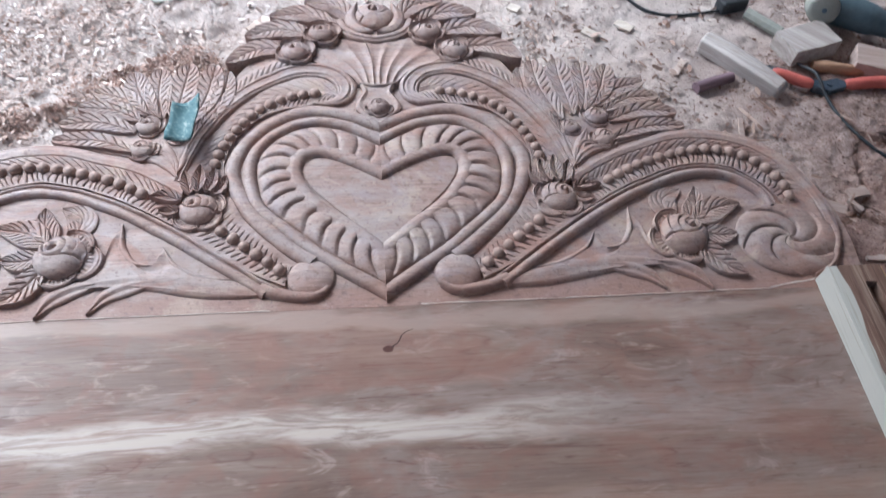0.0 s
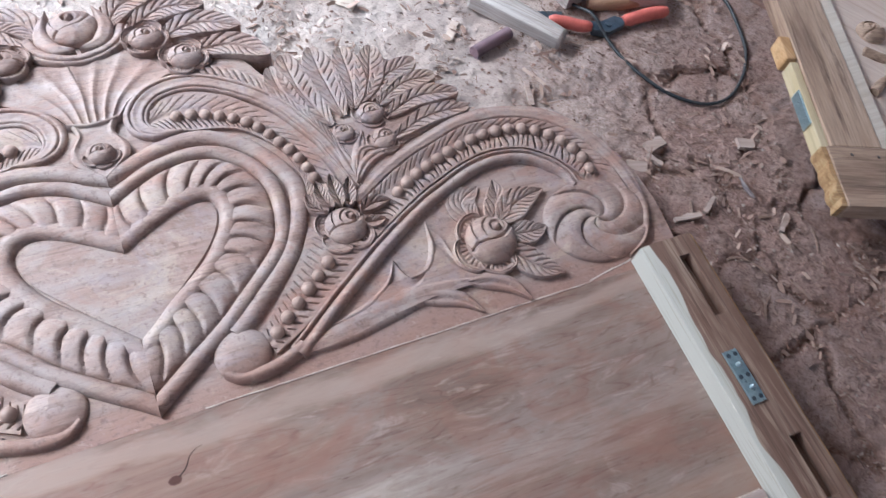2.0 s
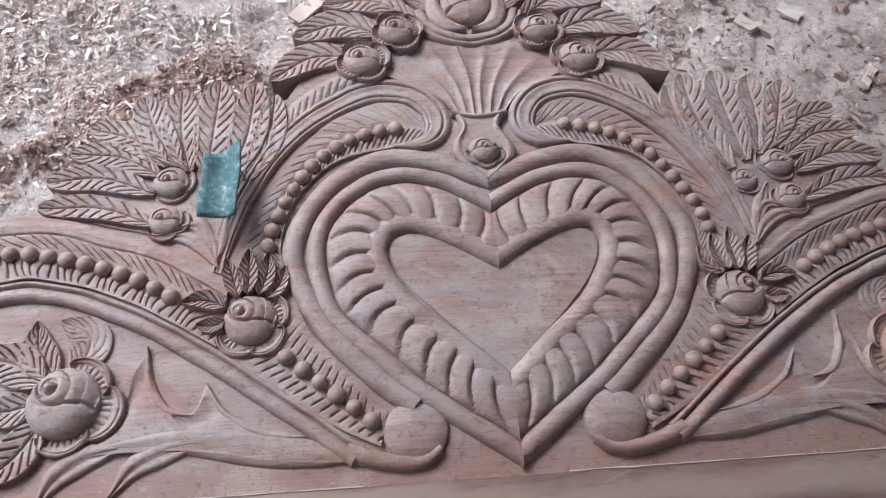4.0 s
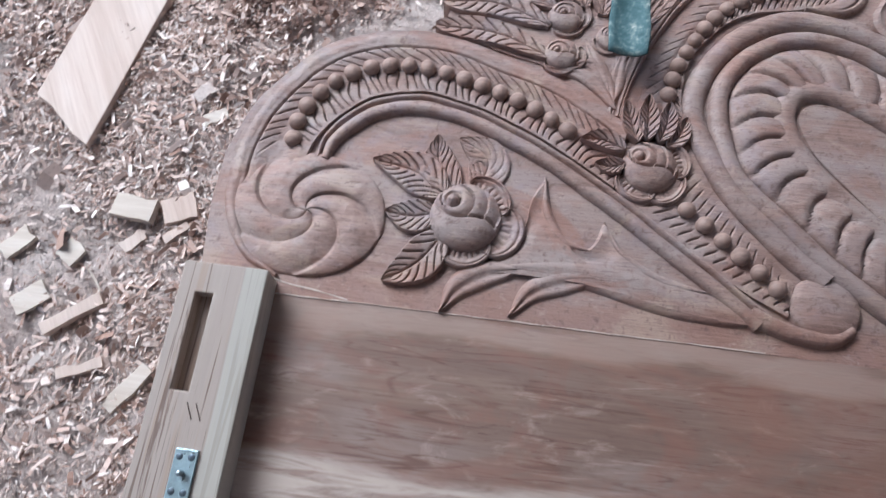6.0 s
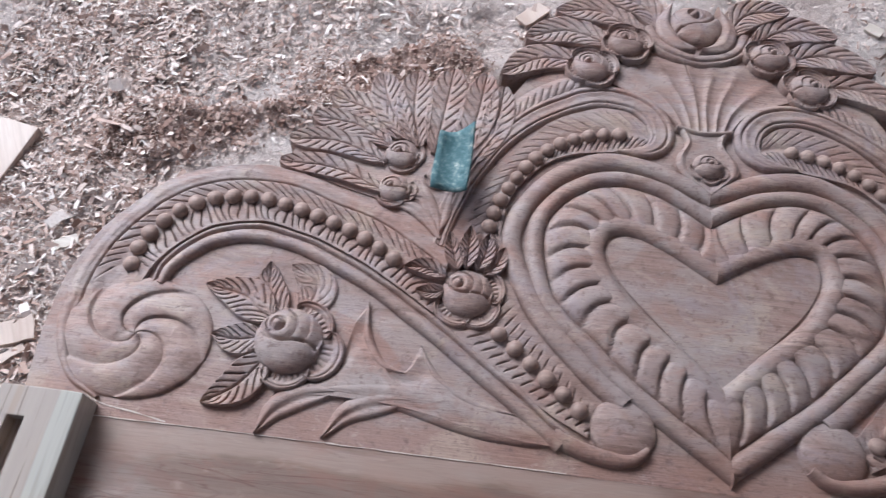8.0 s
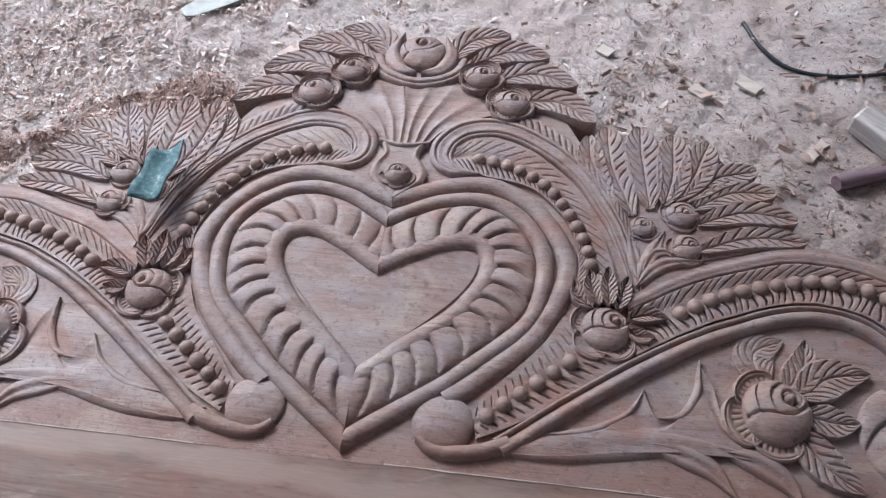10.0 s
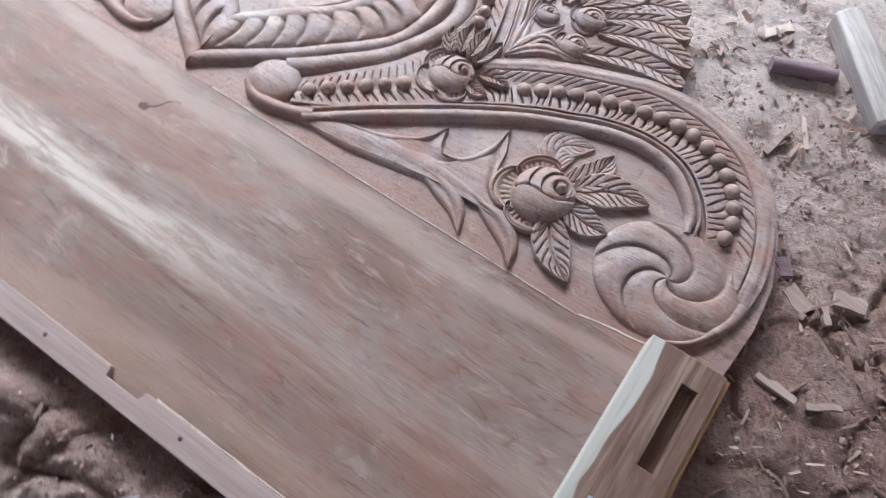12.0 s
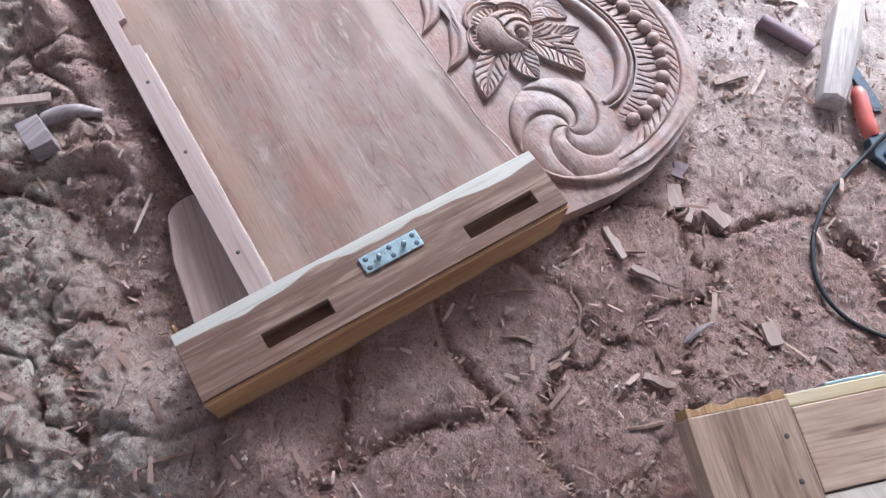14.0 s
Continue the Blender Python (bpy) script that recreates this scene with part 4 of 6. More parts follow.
def c_height(s, u):
    v = 2 * u - 1
    keep = smooth01((0.95 - s) / 0.1)
    return (0.35 + 0.65 * smooth01(s / 0.22)) * 0.0155 * np.maximum(0, 1 - v ** 2) ** 0.35 - keep * (0.0075 * np.exp(-((v - 0.42) / 0.10) ** 2) + 0.004 * np.exp(-((v + 0.62) / 0.07) ** 2) + 0.003 * np.exp(-((v + 0.1) / 0.3) ** 2))


scroll = Geo().add(*loft(*sides(spline(c_line, 220), wc), c_height, 33, skirt=0.02))
H("c_scroll", scroll, "C-scroll with a grooved back")
H("c_scroll", scroll.mirrored(), "C-scroll with a grooved back")
up_a = spline([(0.092, 0.540), (0.120, 0.562), (0.168, 0.568), (0.24, 0.534), (0.302, 0.447), (0.342, 0.365), (0.365, 0.285)], 560)
up_b = spline([(0.080, 0.492), (0.100, 0.492), (0.150, 0.480), (0.222, 0.464), (0.284, 0.402), (0.303, 0.325), (0.298, 0.262)], 560)


def up_height(s, u):
    g1 = 0.0032 * cuts(22 * s + 4.6 * u, 0.055) * smooth01((u - 0.05) / 0.06) * smooth01((0.46 - u) / 0.06)
    g2 = 0.0068 * cuts(42 * s - 6.5 * u, 0.075) * smooth01((u - 0.6) / 0.06) * smooth01((0.97 - u) / 0.05)
    return 0.009 - 0.004 * np.exp(-((u - 0.53) / 0.1) ** 2) - g1 - g2


upper = Geo().add(*loft(up_a, up_b, up_height, 44))
H("feather_band", upper, "feathered band over the heart")
H("feather_band", upper.mirrored(), "feathered band over the heart")
beads([(0.134, 0.517), (0.170, 0.511), (0.203, 0.498), (0.233, 0.481), (0.258, 0.459), (0.277, 0.433), (0.294, 0.403), (0.308, 0.375), (0.318, 0.347), (0.323, 0.322)], 13, small_bead, Z0 + 0.0072)

# feathered leaf along the back of the C-scroll
bk_a = spline([(0.165, 0.648), (0.235, 0.622), (0.30, 0.57), (0.345, 0.50), (0.385, 0.42), (0.405, 0.345)], 400)
bk_b = spline([(0.150, 0.618), (0.215, 0.590), (0.275, 0.540), (0.335, 0.462), (0.375, 0.385), (0.398, 0.318)], 400)
back = Geo().add(*loft(bk_a, bk_b, lambda s, u: 0.012 * (1 - 0.6 * smooth01((s - 0.7) / 0.3)) * np.maximum(0.1, np.sin(math.pi * u)) ** 0.5 - 0.0060 * (1 - 0.6 * smooth01((s - 0.7) / 0.3)) * cuts(26 * s - 2.4 * u, 0.085) * smooth01((u - 0.2) / 0.1) * smooth01((0.95 - u) / 0.1), 14, skirt=0.03))
H("back_feather", back)
H("back_feather", back.mirrored())

# whirl that ends each wing
def whirl(c, R, arms=5):
    rings, spokes = 44, 260
    rho = np.linspace(0, 1, rings)[:, None]
    th = np.linspace(0, 2 * math.pi, spokes, endpoint=False)[None]
    ph = arms * (th - 2.7 * rho ** 0.7) / (2 * math.pi) + 0.35
    fr = ph - np.floor(ph)
    h = 0.005 + 0.012 * (0.45 * fr + 0.55 * np.sin(math.pi * fr) ** 0.6) * smooth01((1 - fr) / 0.07) * (0.35 + 0.65 * smooth01(rho / 0.4))
    h = h * np.maximum(0, 1 - rho ** 7) ** 0.5 + 0.004 * np.exp(-(rho / 0.08) ** 2)
    h[-1] = -0.004
    x, y = c[0] + R * rho * np.cos(th), c[1] + 0.82 * R * rho * np.sin(th)
    v = np.stack([x, y, Z0 + h], 2).reshape(-1, 3)
    f = [(i * spokes + j, (i + 1) * spokes + j, (i + 1) * spokes + (j + 1) % spokes, i * spokes + (j + 1) % spokes) for i in range(rings - 1) for j in range(spokes)]
    return v, f


w = Geo().add(*whirl((0.772, 0.096), 0.103))
w.add(*tube([(0.871, 0.175), (0.872, 0.125), (0.861, 0.075), (0.835, 0.034), (0.79, 0.010)], np.interp(np.linspace(0, 1, 60), [0, 0.3, 1], [0.004, 0.022, 0.005]), 0.0125, 60))
H("whirl", w, "whirl of five curling arms")
H("whirl", w.mirrored(), "whirl of five curling arms")


def flower(name, c, r, eye, petals, leaves, z=Z0, label="", turns=2.6, h=0.42):
    """A rose with outer petals and leaves, on both halves of the crest."""
    for sgn in (1, -1):
        flip = (lambda q: q) if sgn > 0 else (lambda q: q.mirrored())
        rose = H(name, flip(Geo().add(*bloom(c, r, eye, h, turns, 30 if r > 0.03 else 20, 90 if r > 0.03 else 56, z + 0.006))), label)
        for a0, a1, k in petals:
            part("petal", flip(Geo().add(*petal(c, r, r * k, a0, a1, 0.014 if r > 0.03 else 0.010, z))), CARVED, rose)
        for lf in leaves:
            part("leaf", flip(Geo().add(*leaf(*lf))), CARVED, rose)


# roses low on the wings, with five leaves each
flower("wing_rose", (0.570, 0.113), 0.046, (0.36, 0.42), [(92, 170, 1.42), (160, 238, 1.68), (226, 302, 1.45)], [
    ((0.585, 0.145), (0.620, 0.226), -0.12, 0.050, 0.010, 7), ((0.598, 0.138), (0.700, 0.181), 0.10, 0.058, 0.0125, 8),
    ((0.606, 0.116), (0.673, 0.108), -0.08, 0.046, 0.0125, 6), ((0.592, 0.092), (0.664, 0.018), -0.08, 0.052, 0.013, 7),
    ((0.560, 0.150), (0.590, 0.224), 0.36, 0.054, 0.006, 7)], label="full rose with curled petals")
# roses beside the heart
flower("heart_rose", (0.345, 0.214), 0.036, (0.40, 0.35), [(120, 200, 1.5), (190, 270, 1.6), (260, 340, 1.55)], [
    ((0.325, 0.245), (0.297, 0.290), 0.1, 0.026, 0.016, 6), ((0.335, 0.250), (0.320, 0.310), 0.05, 0.028, 0.019, 7),
    ((0.350, 0.250), (0.347, 0.318), 0.0, 0.028, 0.021, 7), ((0.362, 0.246), (0.378, 0.304), 0.0, 0.028, 0.019, 6),
    ((0.378, 0.232), (0.434, 0.240), 0.12, 0.028, 0.020, 6), ((0.378, 0.212), (0.414, 0.208), -0.1, 0.024, 0.018, 6)], label="small rose with a spray of leaves")

# stems and curling leaves under the wing
def crescent(pts, width, h, n=60, groove=0.5, z=Z0):
    s = np.linspace(0, 1, n)
    a, b = sides(spline(pts, n), width * np.maximum(0.04, np.sin(math.pi * s ** 0.8)) ** 0.9)
    return loft(a, b, lambda s, u: h * np.maximum(0, 1 - (2 * u - 1) ** 2) ** 0.5 - groove * h * np.exp(-((u - 0.62) / 0.13) ** 2), 13, z)


body_top = np.vstack([spline([(0.205, 0.026), (0.27, 0.052), (0.33, 0.064), (0.372, 0.090), (0.397, 0.130)], 40), spline([(0.399, 0.129), (0.409, 0.100), (0.425, 0.090), (0.450, 0.103), (0.467, 0.135), (0.474, 0.182)], 40), spline([(0.476, 0.180), (0.489, 0.150), (0.494, 0.115), (0.506, 0.085), (0.532, 0.060)], 30)])
body_low = spline([(0.205, 0.018), (0.29, 0.022), (0.37, 0.036), (0.45, 0.046), (0.532, 0.046)], len(body_top))
one = Geo().add(*loft(body_top, body_low, lambda s, u: 0.0090 * smooth01(u / 0.05) ** 0.5 - 0.0055 * np.exp(-((u - 0.22) / 0.15) ** 2), 24))
H("stem_leaf", one, "broad leaf with two curled points")
H("stem_leaf", one.mirrored(), "broad leaf with two curled points")
for kind, geo in (("stem", crescent([(0.205, 0.022), (0.29, 0.036), (0.37, 0.052), (0.45, 0.060), (0.53, 0.052)], 0.050, 0.011, 70, 0.1)),
                  ("curled_leaf", crescent([(0.265, 0.050), (0.322, 0.060), (0.371, 0.089), (0.397, 0.131)], 0.013, 0.010, 60, 0.0)),
                  ("curled_leaf", crescent([(0.412, 0.089), (0.446, 0.099), (0.467, 0.132), (0.475, 0.183)], 0.014, 0.0105, 60, 0.0)),
                  ("curled_leaf", crescent([(0.40, 0.052), (0.44, 0.046), (0.48, 0.027), (0.507, -0.006)], 0.036, 0.011)),
                  ("curled_leaf", crescent([(0.50, 0.052), (0.54, 0.044), (0.572, 0.022), (0.590, -0.009)], 0.036, 0.013))):
    one = Geo().add(*geo)
    H(kind, one)
    H(kind, one.mirrored())

# fans of feathers with three small roses
FAN_Z = Z0 + 0.002
plate = spline([(0.360, 0.36), (0.325, 0.45), (0.312, 0.555), (0.348, 0.590), (0.405, 0.594), (0.465, 0.583), (0.518, 0.570), (0.572, 0.528), (0.600, 0.485), (0.622, 0.440), (0.620, 0.395), (0.50, 0.352), (0.43, 0.325)], 60)
one = Geo().add(*prism(plate[::-1].tolist(), Z0 - 0.034, Z0 + 0.004))
H("fan_plate", one, smooth=False)
H("fan_plate", one.mirrored(), smooth=False)
fan = [((0.356, 0.430), (0.318, 0.588), 0.06, 0.044), ((0.388, 0.425), (0.349, 0.612), 0.05, 0.054), ((0.416, 0.440), (0.404, 0.616), 0.0, 0.056),
       ((0.440, 0.450), (0.462, 0.602), -0.05, 0.052), ((0.455, 0.460), (0.520, 0.592), -0.05, 0.050), ((0.474, 0.462), (0.592, 0.536), 0.12, 0.044),
       ((0.482, 0.445), (0.614, 0.490), 0.12, 0.042), ((0.488, 0.415), (0.640, 0.438), 0.13, 0.042), ((0.482, 0.362), (0.646, 0.397), 0.10, 0.036)]
for sgn in (1, -1):
    for k, (b0, t0, bend, wd) in enumerate(fan):
        q = Geo().add(*leaf(b0, t0, bend, wd * 1.14, 0.011, 9, FAN_Z, 0.036, 0.001, 1.25, 0.42))
        H("feather_leaf", q if sgn > 0 else q.mirrored())
flower("fan_rose", (0.403, 0.404), 0.020, (0.1, 0.2), [(160, 260, 1.45), (250, 350, 1.45)], [], turns=2.0, h=0.42)
flower("fan_rose", (0.466, 0.434), 0.026, (0.2, 0.1), [(120, 220, 1.4), (210, 310, 1.4)], [], turns=2.2, h=0.42)
flower("fan_rose", (0.468, 0.370), 0.025, (0.3, 0.1), [(150, 240, 1.4), (230, 330, 1.4)], [], turns=2.2, h=0.42)
for pts, wd in (([(0.390, 0.292), (0.412, 0.322), (0.442, 0.340), (0.492, 0.346)], 0.024), ([(0.392, 0.300), (0.404, 0.335), (0.425, 0.358), (0.456, 0.352)], 0.026), ([(0.392, 0.305), (0.386, 0.350), (0.382, 0.392)], 0.026), ([(0.400, 0.318), (0.418, 0.362), (0.436, 0.398)], 0.026)):
    one = Geo().add(*crescent(pts, wd, 0.010, 60, 0.35))
    H("leaf_stalk", one)
    H("leaf_stalk", one.mirrored())

# shield with a small round flower, and the flutes above it
sh = Geo().both(*loft(np.stack([np.zeros(40), np.linspace(0.538, 0.424, 40)], 1), spline([(0.038, 0.540), (0.030, 0.515), (0.046, 0.485), (0.042, 0.455), (0.0, 0.418)], 40), lambda s, u: 0.010 + 0.005 * np.exp(-((u - 0.85) / 0.1) ** 2), 14, half=True))
H("shield", sh)
mid = Geo().add(*bloom((0.0, 0.472), 0.024, (0.05, 0.1), 0.7, 2.4, 20, 60, Z0 + 0.010))
boss = H("boss_flower", mid, "small round flower on the shield")
for k in range(3):
    part("petal", Geo().add(*petal((0.0, 0.472), 0.024, 0.034, 180 + 60 * k, 245 + 60 * k, 0.008, Z0 + 0.008)), CARVED, boss)
rays = [spline(p, 60) for p in ([(0.006, 0.538), (0.009, 0.61), (0.024, 0.695)], [(0.018, 0.538), (0.032, 0.605), (0.076, 0.695)], [(0.028, 0.540), (0.056, 0.598), (0.120, 0.662)], [(0.038, 0.542), (0.076, 0.588), (0.150, 0.625)])]


def hollow(s, u):
    """A wide flute, hollow between two low ridges and fading towards its head."""
    v = np.abs(2 * u - 1)
    return 0.0035 + (0.0075 - 0.004 * s) * v ** 2.6 - 0.0015 * smooth01((v - 0.93) / 0.07)


H("flute", Geo().add(*loft(rays[0] * (-1, 1), rays[0], hollow, 13)))
for k in range(3):
    fl = Geo().add(*loft(rays[k], rays[k + 1], hollow, 15))
    H("flute", fl)
    H("flute", fl.mirrored())
H("shield_band", Geo().add(*tube([(-0.044, 0.545), (0.0, 0.537), (0.044, 0.545)], 0.012, 0.016, 30)))

# crown: bud in a cup, roses and leaves with sawn tips
H("crown_collar", Geo().add(*loft(*sides(spline([(-0.088, 0.762), (-0.074, 0.728), (-0.044, 0.706), (0.0, 0.696), (0.044, 0.706), (0.074, 0.728), (0.088, 0.762)], 80), 0.032), lambda s, u: 0.013 * np.maximum(0.05, 1 - (2 * u - 1) ** 4) - 0.005 * np.exp(-((u - 0.60) / 0.07) ** 2), 21)))
bud = H("crown_bud", Geo().add(*bloom((0.0, 0.776), 0.046, (-0.05, 0.50), 0.34, 2.0, 34, 100, Z0 + 0.008, 1.0, (0.55, -0.83))), "plump rosebud at the top of the crest")
for sgn in (1, -1):
    q = Geo().add(*crescent([(0.004, 0.716), (0.040, 0.730), (0.057, 0.772), (0.040, 0.822)], 0.036, 0.020, 50, 0.10))
    part("petal", q if sgn > 0 else q.mirrored(), CARVED, bud)
crown = [((0.050, 0.755), (0.166, 0.829), 0.20, 0.062), ((0.092, 0.745), (0.243, 0.774), 0.18, 0.064), ((0.140, 0.710), (0.293, 0.702), 0.18, 0.062), ((0.185, 0.665), (0.328, 0.616), 0.17, 0.060)]
for b0, t0, bend, wd in crown:
    q = Geo().add(*leaf(b0, t0, bend, wd, 0.013, 9, Z0 - 0.002, 0.034, 0.010, 1.05, 0.6))
    H("crown_leaf", q)
    H("crown_leaf", q.mirrored())
flower("crown_rose", (0.121, 0.714), 0.031, (0.15, 0.25), [(20, 120, 1.42), (112, 205, 1.48), (197, 290, 1.48), (282, 378, 1.42)], [], z=Z0 + 0.006, turns=2.2, h=0.46)
flower("crown_rose", (0.179, 0.651), 0.031, (0.2, 0.25), [(20, 120, 1.42), (112, 205, 1.48), (197, 290, 1.48), (282, 378, 1.42)], [], z=Z0 + 0.006, turns=2.2, h=0.46)


# ---- loose things round the headboard ----
def lying(x, y):
    return level(x, y)


def slab(a, b, width, thick, jag=0.0, seed=0, lift=0.004, sink=0.003):
    """A flat piece of wood from a to b (plan), a little uneven in outline, resting on the earth."""
    q = np.random.default_rng(seed)
    a, b = np.array(a, float), np.array(b, float)
    d = b - a
    ln = np.linalg.norm(d)
    d /= ln
    nrm = np.array([-d[1], d[0]])
    n = 5
    s = np.linspace(0, ln, n)
    up = [a + d * t + nrm * (width / 2 + q.normal(0, jag)) for t in s]
    dn = [a + d * t - nrm * (width / 2 + q.normal(0, jag)) for t in s[::-1]]
    end = [b + d * q.normal(0, jag) * 1.5]
    line = dn[::-1] + end + up[::-1]
    z = max(lying(*a), lying(*b), lying(*((a + b) / 2))) - sink + lift
    g = Geo().add(*prism([tuple(p) for p in line], z, z + thick))
    tilt = q.normal(0, 0.025, 2)
    v = np.array(g.v)
    v[:, 2] += (v[:, 0] - a[0]) * tilt[0] + (v[:, 1] - a[1]) * tilt[1]
    g.v = [tuple(p) for p in v]
    return g


end_cut = [(-1.104, 0.172), (-1.054, 0.435), (-1.158, 0.455), (-1.200, 0.243), (-1.172, 0.226), (-1.150, 0.206), (-1.128, 0.186)]
zk = max(lying(x, y) for x, y in end_cut) - 0.003
solid("plank", Geo().add(*prism(end_cut, zk, zk + 0.022)), OFFCUT, "pinkish sawn plank with a ragged end, lying in the shavings", "plank", bevel=0.0015)
OFF = "offcuts on the earth"
for a, b, w, th, mat, seed, label in (
        ((-1.043, 0.094), (-0.986, 0.088), 0.031, 0.014, PALE, 1, "small pale sawn wood block among shavings"),
        ((-0.976, 0.090), (-0.936, 0.108), 0.036, 0.010, OFFCUT, 2, "flat tan offcut beside the pale block"),
        ((-0.966, 0.052), (-0.938, 0.078), 0.012, 0.008, OFFCUT, 12, "short tan splinter of wood"),
        ((-1.100, 0.030), (-1.074, 0.014), 0.030, 0.006, PALE, 4, "pale curled wood chip"),
        ((-1.090, -0.085), (-1.025, -0.036), 0.017, 0.012, OFFCUT, 5, "rough tan stick of split wood"),
        ((-1.050, -0.140), (-0.998, -0.116), 0.012, 0.010, OFFCUT, 6, "brown splinter lying on dusty earth"),
        ((-0.978, -0.172), (-0.940, -0.116), 0.020, 0.007, PALE, 7, "pale flat chip of wood"),
        ((-0.925, -0.115), (-0.905, -0.07), 0.030, 0.006, OFFCUT, 8, "tan flat chip beside the bed post"),
        ((-1.180, 0.010), (-1.150, 0.045), 0.026, 0.008, PALE, 9, "pale chip in the shavings"),
        ((-1.140, -0.060), (-1.105, -0.030), 0.030, 0.006, PALE, 10, "pale square chip in the shavings"),
        ((-1.050, -0.390), (-1.054, -0.318), 0.013, 0.005, PALE, 11, "long pale sliver on dusty earth"),
        ((-0.940, -0.345), (-0.948, -0.315), 0.013, 0.012, AMBER, 13, "brown bark chip beside the post"),
        ((-1.020, 0.035), (-1.000, 0.060), 0.018, 0.006, OFFCUT, 14, "grey square chip of wood"),
        ((-0.955, 0.235), (-0.925, 0.250), 0.018, 0.007, PALE, 15, "pale chip beside the crest"),
        ((0.978, 0.233), (1.020, 0.240), 0.024, 0.009, DUSTY, 21, "small brown sawn block on cracked clay"),
        ((0.920, 0.212), (0.955, 0.192), 0.024, 0.007, DUSTY, 22, "ribbed brown chip on cracked clay"),
        ((1.172, 0.188), (1.205, 0.176), 0.024, 0.010, DUSTY, 23, "small square block on cracked clay"),
        ((0.965, 0.215), (0.985, 0.185), 0.010, 0.008, DUSTY, 24, "thin brown splinter on clay"),
        ((0.895, 0.252), (0.912, 0.228), 0.020, 0.004, PURPLE, 25, "dark chip beside the crest edge"),
        ((0.605, 0.812), (0.640, 0.782), 0.028, 0.006, PALE, 27, "white flat chip on dusty earth"),
        ((0.515, 0.785), (0.545, 0.758), 0.026, 0.005, PALE, 28, "white flat chip on dusty earth"),
        ((0.340, 0.880), (0.365, 0.862), 0.026, 0.005, PALE, 29, "white flat chip on dusty earth"),
        ((0.700, 0.610), (0.735, 0.655), 0.016, 0.004, OFFCUT, 30, "thin curled shaving of wood"),
        ((-0.300, 0.800), (-0.260, 0.845), 0.030, 0.006, OFFCUT, 31, "thin dark offcut behind the crest"),
        ((1.140, -0.020), (1.175, 0.010), 0.010, 0.008, DUSTY, 32, "short stick beside the teak frame"),
        ((1.000, 0.060), (1.040, 0.085), 0.008, 0.008, DUSTY, 33, "thin stick on cracked clay"),
        ((0.930, 0.060), (0.985, 0.055), 0.010, 0.008, DUSTY, 34, "thin stick beside the post"),
        ((0.80, 0.40), (0.815, 0.46), 0.010, 0.006, DUSTY, 35, "thin grey splinter beside the crest"),
        ((0.300, -0.640), (0.330, -0.560), 0.014, 0.008, DUSTY, 36, "thin weathered strip among stones"),
        ((0.345, -0.700), (0.330, -0.800), 0.022, 0.010, DUSTY, 37, "weathered strip of wood among stones")):
    solid("offcut", slab(a, b, w, th, 0.0012, seed), mat, label, "offcut", OFF, bevel=0.0006)
def splinter(a, b, width, thick, bow, seed):
    """A split sliver of wood: five-sided, bowed, tapering to ragged ends."""
    q = np.random.default_rng(seed)
    a, b = np.array(a, float), np.array(b, float)
    d = b - a
    mid = (a + b) / 2 + np.array([-d[1], d[0]]) * bow
    c = spline([a, mid, b], 9)
    z = np.array([lying(*p) for p in c])
    z = np.linspace(z[:3].mean(), z[-3:].mean(), 9) * 0.5 + 0.5 * z.mean() + thick * 0.6
    rad = width / 2 * np.interp(np.linspace(0, 1, 9), [0, 0.12, 0.5, 0.85, 1], [0.35, 0.9, 1.0, 0.8, 0.25]) * q.uniform(0.8, 1.15, 9)
    v, f = rod(np.column_stack([c, z]), rad, 5)
    v[:, 2] = np.repeat(z, 5) + (v[:, 2] - np.repeat(z, 5)) * thick / width
    return Geo().add(v, f)


